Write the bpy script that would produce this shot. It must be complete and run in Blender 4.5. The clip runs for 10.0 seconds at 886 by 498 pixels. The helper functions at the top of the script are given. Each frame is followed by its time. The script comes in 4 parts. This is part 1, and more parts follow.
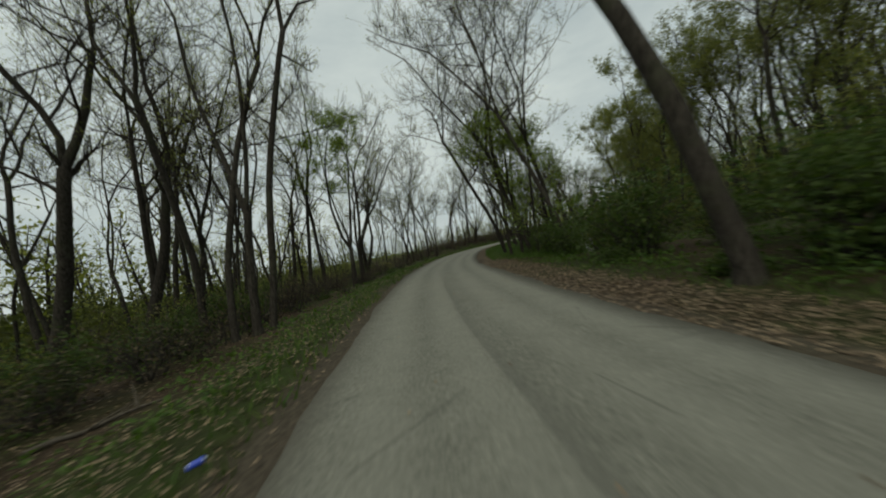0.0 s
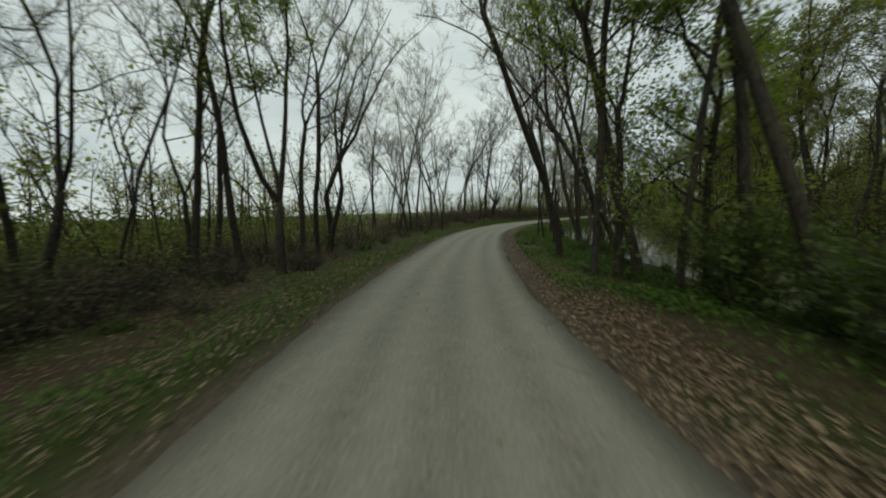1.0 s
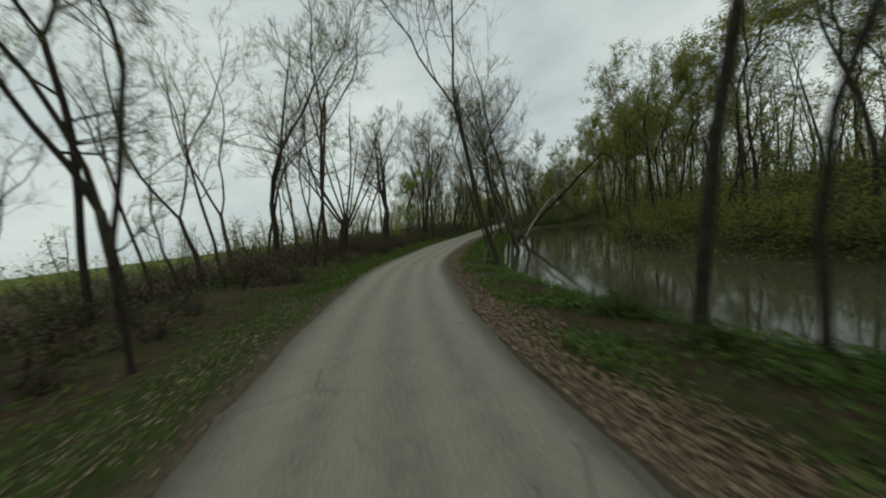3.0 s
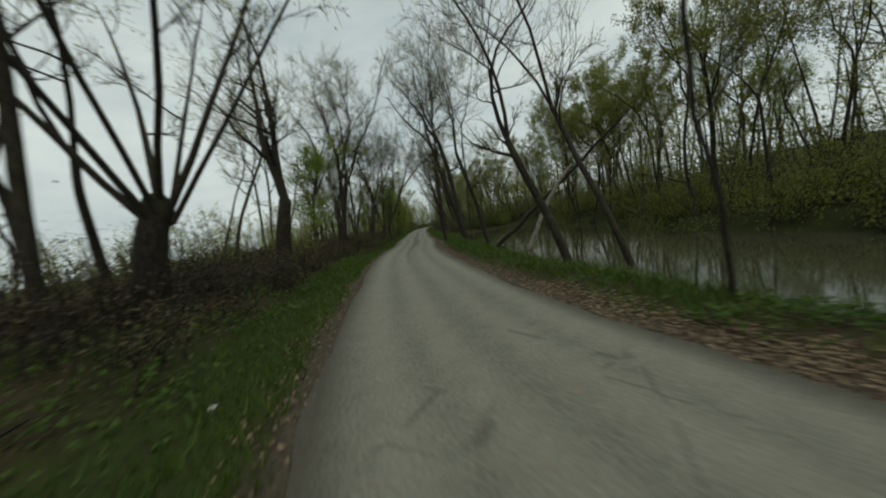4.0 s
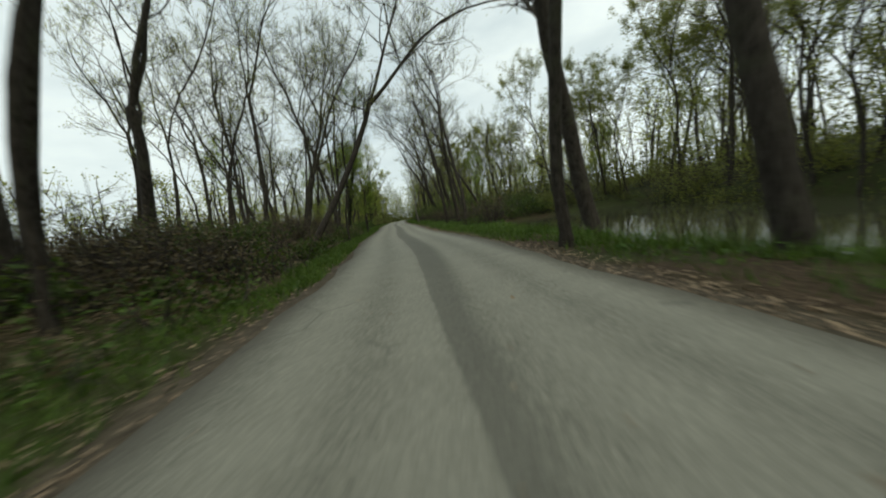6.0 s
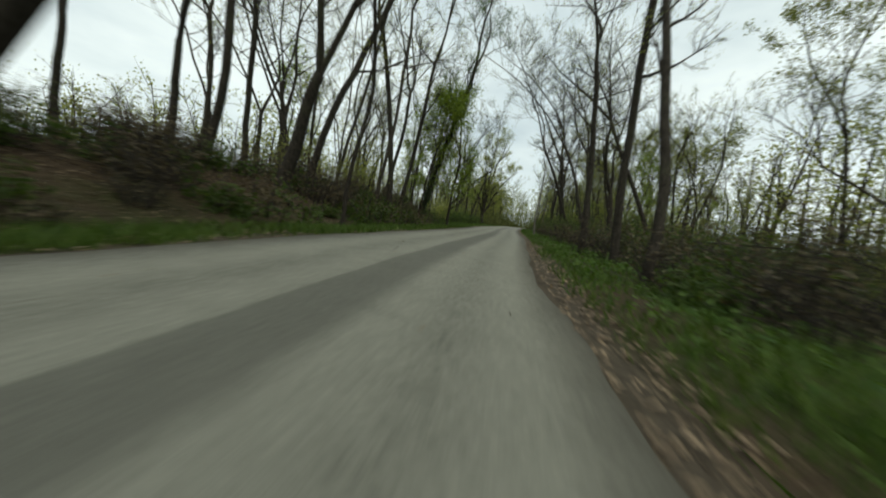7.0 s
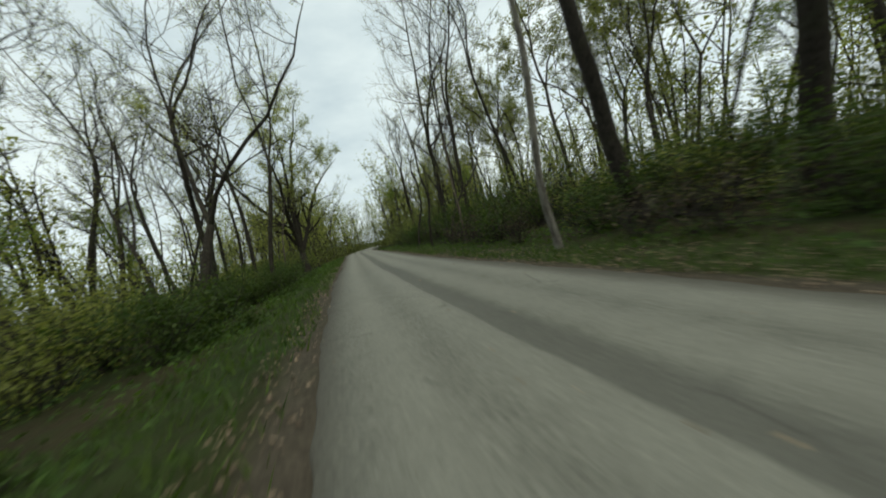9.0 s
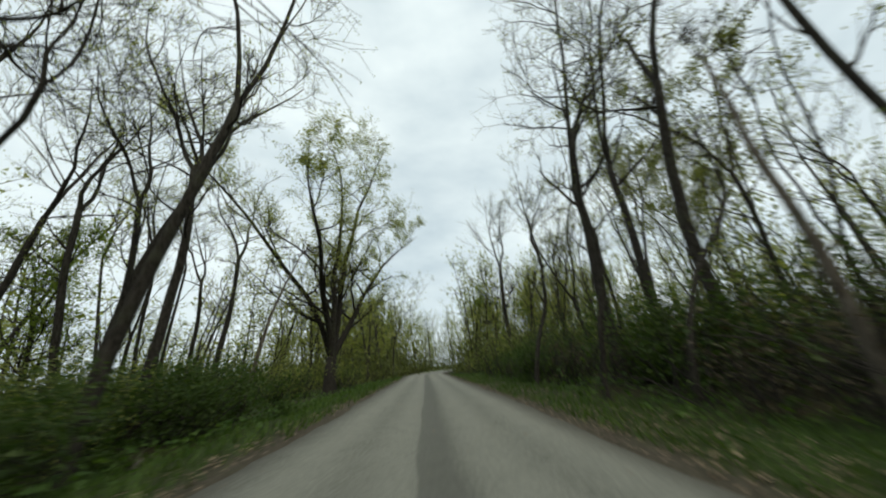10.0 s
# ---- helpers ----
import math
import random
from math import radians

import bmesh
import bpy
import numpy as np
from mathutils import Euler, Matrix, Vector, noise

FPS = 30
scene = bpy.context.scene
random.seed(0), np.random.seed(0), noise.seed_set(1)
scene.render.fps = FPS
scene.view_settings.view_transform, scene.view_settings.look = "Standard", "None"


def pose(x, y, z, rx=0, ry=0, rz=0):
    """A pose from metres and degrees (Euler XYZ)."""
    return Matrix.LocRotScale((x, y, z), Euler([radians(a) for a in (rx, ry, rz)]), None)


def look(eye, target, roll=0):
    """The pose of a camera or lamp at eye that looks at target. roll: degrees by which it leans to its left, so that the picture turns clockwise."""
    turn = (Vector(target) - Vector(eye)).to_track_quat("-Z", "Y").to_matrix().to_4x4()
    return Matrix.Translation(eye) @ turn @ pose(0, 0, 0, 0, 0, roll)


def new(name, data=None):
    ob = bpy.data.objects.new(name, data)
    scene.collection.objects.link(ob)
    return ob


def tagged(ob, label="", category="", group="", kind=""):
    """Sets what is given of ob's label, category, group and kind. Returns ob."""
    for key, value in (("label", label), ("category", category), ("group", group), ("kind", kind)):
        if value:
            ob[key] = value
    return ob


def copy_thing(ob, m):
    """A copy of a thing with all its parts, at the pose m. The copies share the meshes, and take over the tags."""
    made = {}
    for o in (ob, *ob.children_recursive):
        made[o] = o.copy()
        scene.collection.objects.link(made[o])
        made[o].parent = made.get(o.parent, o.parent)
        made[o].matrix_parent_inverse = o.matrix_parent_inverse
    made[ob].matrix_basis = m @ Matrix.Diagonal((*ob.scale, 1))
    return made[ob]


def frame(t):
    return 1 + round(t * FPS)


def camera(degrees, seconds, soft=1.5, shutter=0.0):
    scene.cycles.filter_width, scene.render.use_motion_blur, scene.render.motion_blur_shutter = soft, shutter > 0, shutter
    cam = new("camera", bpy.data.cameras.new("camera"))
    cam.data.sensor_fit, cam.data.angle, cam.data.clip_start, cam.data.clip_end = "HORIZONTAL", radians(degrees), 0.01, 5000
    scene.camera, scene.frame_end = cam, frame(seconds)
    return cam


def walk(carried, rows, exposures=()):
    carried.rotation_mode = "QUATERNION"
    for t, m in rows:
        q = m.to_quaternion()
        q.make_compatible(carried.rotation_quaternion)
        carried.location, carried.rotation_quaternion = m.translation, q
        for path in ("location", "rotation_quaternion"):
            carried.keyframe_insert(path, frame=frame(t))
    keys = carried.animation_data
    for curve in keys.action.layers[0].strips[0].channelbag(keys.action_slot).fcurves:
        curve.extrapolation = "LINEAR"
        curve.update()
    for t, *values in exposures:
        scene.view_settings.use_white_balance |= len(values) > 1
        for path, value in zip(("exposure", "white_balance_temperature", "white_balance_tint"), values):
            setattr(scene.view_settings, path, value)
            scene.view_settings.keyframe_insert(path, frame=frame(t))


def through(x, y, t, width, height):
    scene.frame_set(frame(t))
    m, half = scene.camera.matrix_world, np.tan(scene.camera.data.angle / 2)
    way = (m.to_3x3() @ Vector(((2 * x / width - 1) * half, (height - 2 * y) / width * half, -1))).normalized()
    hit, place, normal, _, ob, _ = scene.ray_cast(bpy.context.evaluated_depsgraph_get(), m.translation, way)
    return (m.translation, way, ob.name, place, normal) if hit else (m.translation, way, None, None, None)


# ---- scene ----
cam = camera(108.8, 10.0, soft=1.9, shutter=0.25)
PATH = [
    (0, (-0.333, -11.832, 1.389), (-0.263, -9.833, 1.367), -10.4),
    (0.5, (-0.289, -6.077, 1.187), (-0.364, -4.079, 1.186), -4.9),
    (1, (0.216, -0.035, 1.968), (0.225, 1.951, 1.731), -1.5),
    (1.5, (0.420, 6.236, 2.192), (0.512, 8.228, 2.036), -2.5),
    (2, (1.030, 12.524, 2.134), (1.642, 14.417, 1.932), -11.1),
    (2.5, (1.793, 19.211, 2.182), (2.564, 21.053, 2.066), -8.9),
    (2.7, (2.310, 21.568, 2.257), (3.160, 23.373, 2.123), -8.6),
    (3.8, (6.857, 39.348, 2.019), (8.219, 40.805, 1.870), -6.2),
    (4, (7.792, 41.857, 1.933), (9.285, 43.175, 1.756), -9.2),
    (4.5, (11.070, 47.532, 1.651), (12.729, 48.620, 1.401), -12.7),
    (5, (14.975, 52.561, 1.613), (16.650, 53.621, 1.354), -14.5),
    (5.5, (19.514, 57.071, 1.279), (21.187, 58.139, 1.037), -12.9),
    (5.7, (21.424, 58.615, 1.215), (23.086, 59.701, 0.970), -11.4),
    (6.8, (33.825, 67.061, 0.742), (35.037, 68.640, 0.544), 5.1),
    (7, (36.088, 69.262, 0.796), (37.186, 70.920, 0.580), 8.3),
    (7.5, (41.657, 75.182, 0.871), (42.677, 76.889, 0.657), 8.3),
    (8, (46.543, 81.635, 0.938), (47.791, 83.184, 0.732), 2.7),
    (8.5, (51.386, 88.021, 1.152), (52.941, 89.255, 0.910), -6.9),
    (9, (56.810, 94.287, 1.322), (58.585, 95.197, 1.175), -13.5),
    (9.5, (62.328, 99.326, 1.375), (64.083, 100.285, 1.412), -15.9),
    (10, (68.379, 103.363, 0.975), (69.850, 104.532, 1.661), -3.8),
]
walk(cam, [(t, look(eye, target, roll)) for t, eye, target, roll in PATH],
     [(0, -0.55, 7200, -1), (0.5, -0.42, 7200, -1), (1.5, -0.3, 7200, -1), (2.5, -0.34, 7200, -1), (3.8, -0.48, 7170, -1), (4.5, -0.36, 7150, -1), (5.5, -0.05, 7100, -1), (7, 0.06, 7050, -1),
      (8, 0.0, 7050, -1), (9, 0.03, 6950, -1), (9.5, 0.06, 6850, 0), (10, 0.02, 6800, 1)])

# ---- world and light: a bright overcast sky ----
SUN_UP, SUN_TURN = radians(52), radians(200)
world = bpy.data.worlds.new("overcast_sky")
scene.world = world
world.use_nodes = True
wn, wl = world.node_tree.nodes, world.node_tree.links
wn.clear()
w_out = wn.new("ShaderNodeOutputWorld")
w_bg = wn.new("ShaderNodeBackground")
w_sky = wn.new("ShaderNodeTexSky")
w_sky.sky_type, w_sky.sun_disc = "NISHITA", False
w_sky.sun_elevation, w_sky.sun_rotation = SUN_UP, SUN_TURN
w_sky.dust_density = 3.0
w_co = wn.new("ShaderNodeTexCoord")
w_map = wn.new("ShaderNodeMapping")
w_map.inputs["Scale"].default_value = (1.0, 1.0, 2.6)
w_noise = wn.new("ShaderNodeTexNoise")
w_noise.inputs["Scale"].default_value = 2.3
w_noise.inputs["Detail"].default_value = 7.0
w_noise.inputs["Roughness"].default_value = 0.55
w_ramp = wn.new("ShaderNodeValToRGB")
w_ramp.color_ramp.elements[0].position, w_ramp.color_ramp.elements[0].color = 0.25, (5.8, 6.8, 8.0, 1)
w_ramp.color_ramp.elements[1].position, w_ramp.color_ramp.elements[1].color = 0.72, (10.1, 10.9, 11.8, 1)
w_mix = wn.new("ShaderNodeMix")
w_mix.data_type = "RGBA"
w_mix.inputs["Factor"].default_value = 0.93
wl.new(w_co.outputs["Generated"], w_map.inputs["Vector"])
wl.new(w_map.outputs["Vector"], w_noise.inputs["Vector"])
wl.new(w_noise.outputs["Fac"], w_ramp.inputs["Fac"])
wl.new(w_sky.outputs["Color"], w_mix.inputs["A"])
wl.new(w_ramp.outputs["Color"], w_mix.inputs["B"])
wl.new(w_mix.outputs["Result"], w_bg.inputs["Color"])
wl.new(w_bg.outputs["Background"], w_out.inputs["Surface"])
w_bg.inputs["Strength"].default_value = 0.1
sun = new("sun", bpy.data.lights.new("sun", "SUN"))
sun.data.energy, sun.data.angle, sun.data.color = 1.4, radians(35), (1.0, 0.96, 0.89)
sun.rotation_euler = Euler((radians(90) - SUN_UP, 0, radians(180) - SUN_TURN))


# ---- the road's line: curvature every STEP metres along it ----
W = 4.5
STEP, S0 = 3.4615, -20.769
KAPPA = [
    -0.0081, -0.0090, -0.0106, -0.0136, -0.0165, -0.0087, -0.0025, -0.0078, -0.0152, -0.0128, -0.0058,
    -0.0046, -0.0104, -0.0144, -0.0164, -0.0142, -0.0202, -0.0033, -0.0144, -0.0329, -0.0229, -0.0006,
    -0.0041, -0.0085, -0.0076, -0.0134, -0.0088, 0.0028, 0.0083, 0.0102, 0.0007, -0.0092, -0.0053,
    -0.0002, -0.0023, 0.0012, 0.0058, 0.0034, -0.0012, 0.0031, -0.0085, -0.0040, 0.0024, 0.0001,
    -0.0054, -0.0030, 0.0011, 0.0026, 0.0002, -0.0021, 0.0008, 0.0011, 0.0011, -0.0006, -0.0051,
    -0.0087, -0.0113, -0.0128, -0.0128, -0.0110, -0.0096, -0.0087, -0.0084, -0.0085, -0.0086, -0.0084,
]
FINE = 0.25
ARC = np.arange(S0, S0 + (len(KAPPA) - 1) * STEP, FINE)
HEAD = np.cumsum(np.interp(ARC, S0 + STEP * np.arange(len(KAPPA)), KAPPA)) * FINE
_zero = int(np.argmin(abs(ARC)))
HEAD = HEAD - HEAD[_zero]
LINE = np.stack([np.cumsum(-np.sin(HEAD)), np.cumsum(np.cos(HEAD))], 1) * FINE
LINE = LINE - LINE[_zero]
SEND = float(ARC[-1])


def on_road(s, u):
    """World x, y for a place s metres along the road and u metres to the right of its middle line."""
    h = np.interp(s, ARC, HEAD)
    return np.interp(s, ARC, LINE[:, 0]) + u * np.cos(h), np.interp(s, ARC, LINE[:, 1]) + u * np.sin(h)


def road_place(x, y):
    """s and u of world places (arrays)."""
    x, y = np.atleast_1d(np.asarray(x, float)), np.atleast_1d(np.asarray(y, float))
    s, u = np.empty_like(x), np.empty_like(x)
    coarse = LINE[::4]
    for a in range(0, len(x), 4000):
        b = slice(a, a + 4000)
        j = ((x[b, None] - coarse[None, :, 0]) ** 2 + (y[b, None] - coarse[None, :, 1]) ** 2).argmin(1) * 4
        dx, dy = x[b] - LINE[j, 0], y[b] - LINE[j, 1]
        s[b] = ARC[j] - dx * np.sin(HEAD[j]) + dy * np.cos(HEAD[j])
        side = dx * np.cos(HEAD[j]) + dy * np.sin(HEAD[j])
        u[b] = np.where(abs(side) > 0.8 * np.hypot(dx, dy), side, np.sign(side) * np.hypot(dx, dy))
    return s, u


def step(a, b, v):
    q = np.clip((v - a) / (b - a), 0, 1)
    return q * q * (3 - 2 * q)


def waves(x, y, size, seed=0.0):
    """Cheap smooth unevenness between about -1 and 1."""
    a = np.sin(x / size * 1.3 + seed + 1.7 * np.sin(y / size * 0.7 + seed))
    b = np.sin(y / size * 1.1 - seed * 2 + 1.3 * np.sin(x / size * 0.9))
    return 0.5 * (a + b)


def creek_shift(s):
    """The creek lies further from the road along the first stretch."""
    return 0.2 + 2.4 * (1 - step(22, 40, s)) + 3.0 * step(80, 94, s)


def creek_wider(s):
    """The far shore stands back along the middle stretch."""
    return 4.0 * step(54, 72, s)


def terrain(s, u, x, y):
    """Height of the ground: verges, the bank left of the road, the creek and the wooded hill right of it."""
    d = abs(u) - W / 2
    left = u < 0
    bump = 0.10 * waves(x, y, 1.9, 2.0) * step(1.0, 4.0, d) + 0.25 * waves(x, y, 7.0, 0.5) * step(4.0, 12.0, d)
    # left
    high = 0.9 * step(28, 46, s) + 0.55 * step(74, 82, s) - 1.45 * step(98, 114, s)
    low = -0.30 * step(0.6, 4.0, d) - 0.5 * step(6, 20, d)
    zl = -0.03 - 0.03 * np.minimum(d, 8) + low * (1 - step(30, 46, s) + step(104, 118, s)) + high * step(1.0, 5.5, d)
    zl = zl - 0.5 * high * step(9, 20, d)
    zl = zl + 0.012 * np.clip(d - 11, 0, 75) * step(16, 42, s) * (1 - step(88, 112, s))
    # right
    wet = step(-2, 14, s) * (1 - step(88, 102, s))
    e = d - creek_shift(s)
    bank = -0.08 - 0.05 * np.minimum(d, 4) - 1.75 * step(2.3, 5.0, e) + 1.95 * step(12.6, 13.9, e - creek_wider(s)) + 0.14 * np.clip(e - creek_wider(s) - 13.6, 0, 30)
    dry = -0.06 - 0.03 * np.minimum(d, 4) + 0.05 * np.clip(d - 4.0, 0, 50) + 0.12 * step(1.5, 4, d) * step(104, 118, s)
    zr = dry * (1 - wet) + bank * wet
    z = np.where(left, zl, zr) + bump
    return np.where(d < 0, -0.03 - 0.10 * step(0.0, 0.5, -d), z)


def ground_at(s, u):
    x, y = on_road(s, u)
    ss, uu = road_place(x, y)
    return float(x), float(y), float(terrain(ss, uu, np.atleast_1d(x), np.atleast_1d(y))[0])


# ---- materials ----
def material(name, rough=0.8, spec=0.3):
    m = bpy.data.materials.new(name)
    m.use_nodes = True
    b = m.node_tree.nodes["Principled BSDF"]
    b.inputs["Roughness"].default_value = rough
    b.inputs["Specular IOR Level"].default_value = spec
    return m, m.node_tree.nodes, m.node_tree.links, b


def texture(n, l, size, detail=4.0, rough=0.55, stretch=(1, 1, 1), source="Object", kind="ShaderNodeTexNoise"):
    co, mp, tx = n.new("ShaderNodeTexCoord"), n.new("ShaderNodeMapping"), n.new(kind)
    mp.inputs["Scale"].default_value = stretch
    tx.inputs["Scale"].default_value = 1.0 / size
    if kind == "ShaderNodeTexNoise":
        tx.inputs["Detail"].default_value, tx.inputs["Roughness"].default_value = detail, rough
    l.new(co.outputs[source], mp.inputs["Vector"])
    l.new(mp.outputs["Vector"], tx.inputs["Vector"])
    return tx


def ramp(n, l, value, stops):
    r = n.new("ShaderNodeValToRGB")
    e = r.color_ramp.elements
    while len(e) < len(stops):
        e.new(0.5)
    for item, (at, colour) in zip(e, stops):
        item.position, item.color = at, (*colour, 1)
    l.new(value, r.inputs["Fac"])
    return r.outputs["Color"]


def blend(n, l, fac, a, b, how="MIX"):
    m = n.new("ShaderNodeMix")
    m.data_type, m.blend_type = "RGBA", how
    for socket, value in ((m.inputs["Factor"], fac), (m.inputs["A"], a), (m.inputs["B"], b)):
        if isinstance(value, (int, float)):
            socket.default_value = value
        elif isinstance(value, tuple):
            socket.default_value = (*value, 1)
        else:
            l.new(value, socket)
    return m.outputs["Result"]


def sums(n, l, op, a, b=0.0, clamp=False):
    m = n.new("ShaderNodeMath")
    m.operation, m.use_clamp = op, clamp
    for socket, value in zip(m.inputs, (a, b)):
        if isinstance(value, (int, float)):
            socket.default_value = value
        else:
            l.new(value, socket)
    return m.outputs[0]


def relief(n, l, b, height, strength, distance=0.02):
    bump = n.new("ShaderNodeBump")
    bump.inputs["Strength"].default_value, bump.inputs["Distance"].default_value = strength, distance
    l.new(height, bump.inputs["Height"])
    l.new(bump.outputs["Normal"], b.inputs["Normal"])


def soft_band(n, l, value, middle, half, fade):
    """1 within half of middle, fading to 0 over fade."""
    off = sums(n, l, "ABSOLUTE", sums(n, l, "SUBTRACT", value, middle))
    return sums(n, l, "SUBTRACT", 1.0, sums(n, l, "DIVIDE", sums(n, l, "SUBTRACT", off, half), fade, True), True)


def asphalt_material():
    m, n, l, b = material("worn_asphalt", 0.85, 0.25)
    uv, sep = n.new("ShaderNodeUVMap"), n.new("ShaderNodeSeparateXYZ")
    uv.uv_map = "road"
    l.new(uv.outputs["UV"], sep.inputs["Vector"])
    across, along = sep.outputs["X"], sep.outputs["Y"]
    grit = texture(n, l, 0.012, 3, 0.7)
    patch = texture(n, l, 1.6, 5, 0.6)
    wander = texture(n, l, 3.0, 2)
    fine = texture(n, l, 0.12, 4, 0.6)
    u = sums(n, l, "ADD", across, sums(n, l, "MULTIPLY", sums(n, l, "SUBTRACT", wander.outputs["Fac"], 0.5), 0.16))
    u = sums(n, l, "ADD", u, sums(n, l, "MULTIPLY", sums(n, l, "SUBTRACT", fine.outputs["Fac"], 0.5), 0.05))
    base = ramp(n, l, patch.outputs["Fac"], [(0.3, (0.136, 0.134, 0.110)), (0.7, (0.180, 0.178, 0.147))])
    base = blend(n, l, 0.5, base, ramp(n, l, grit.outputs["Fac"], [(0.3, (0.092, 0.090, 0.076)), (0.7, (0.256, 0.252, 0.208))]))
    speck = texture(n, l, 0.05, 4, 0.7)
    blotch = texture(n, l, 0.35, 5, 0.65)
    base = blend(n, l, 0.55, base, ramp(n, l, speck.outputs["Fac"], [(0.34, (0.40, 0.40, 0.372)), (0.5, (1.0, 1.0, 1.0)), (0.66, (1.75, 1.75, 1.72))]), "MULTIPLY")
    base = blend(n, l, 0.6, base, ramp(n, l, blotch.outputs["Fac"], [(0.3, (0.70, 0.70, 0.690)), (0.55, (1.0, 1.0, 1.0)), (0.75, (1.16, 1.16, 1.14))]), "MULTIPLY")
    # paler wheel tracks
    for mid in (-1.35, -0.35, 0.75, 1.65):
        base = blend(n, l, sums(n, l, "MULTIPLY", soft_band(n, l, u, mid, 0.10, 0.35), 0.34), base, (0.265, 0.26, 0.216))
    # the darker joint between the two lanes, its left edge sharp
    late = sums(n, l, "DIVIDE", sums(n, l, "SUBTRACT", along, 56.0), 10.0, True)
    start = sums(n, l, "SUBTRACT", 1.0, sums(n, l, "DIVIDE", sums(n, l, "ADD", along, 2.0), 6.0, True))
    narrow = sums(n, l, "SUBTRACT", sums(n, l, "ADD", -0.06, sums(n, l, "MULTIPLY", sums(n, l, "DIVIDE", sums(n, l, "SUBTRACT", along, 67.0), 9.0, True), 0.5)), sums(n, l, "MULTIPLY", sums(n, l, "DIVIDE", sums(n, l, "SUBTRACT", along, 100.0), 12.0, True), 0.22))
    seam = sums(n, l, "MULTIPLY", sums(n, l, "DIVIDE", sums(n, l, "ADD", u, 0.14), 0.04, True),
                sums(n, l, "SUBTRACT", 1.0, sums(n, l, "DIVIDE", sums(n, l, "SUBTRACT", u, narrow), 0.22, True)))
    base = blend(n, l, sums(n, l, "MULTIPLY", sums(n, l, "MULTIPLY", seam, sums(n, l, "ADD", late, sums(n, l, "MULTIPLY", start, 0.7))), 0.62), base, (0.08, 0.078, 0.066))
    # dirty, broken edges
    edge = sums(n, l, "DIVIDE", sums(n, l, "SUBTRACT", sums(n, l, "ABSOLUTE", u), W / 2 - 0.45), 0.4, True)
    base = blend(n, l, sums(n, l, "MULTIPLY", edge, 0.75), base, (0.065, 0.057, 0.044))
    # cracks
    vor = texture(n, l, 2.2, kind="ShaderNodeTexVoronoi", stretch=(1, 1, 1))
    vor.feature = "DISTANCE_TO_EDGE"
    crack = sums(n, l, "SUBTRACT", 1.0, sums(n, l, "DIVIDE", vor.outputs["Distance"], 0.012, True))
    some = sums(n, l, "GREATER_THAN", patch.outputs["Fac"], 0.56)
    base = blend(n, l, sums(n, l, "MULTIPLY", sums(n, l, "MULTIPLY", crack, some), 0.5), base, (0.05, 0.048, 0.042))
    l.new(base, b.inputs["Base Color"])
    relief(n, l, b, grit.outputs["Fac"], 0.8, 0.008)
    return m


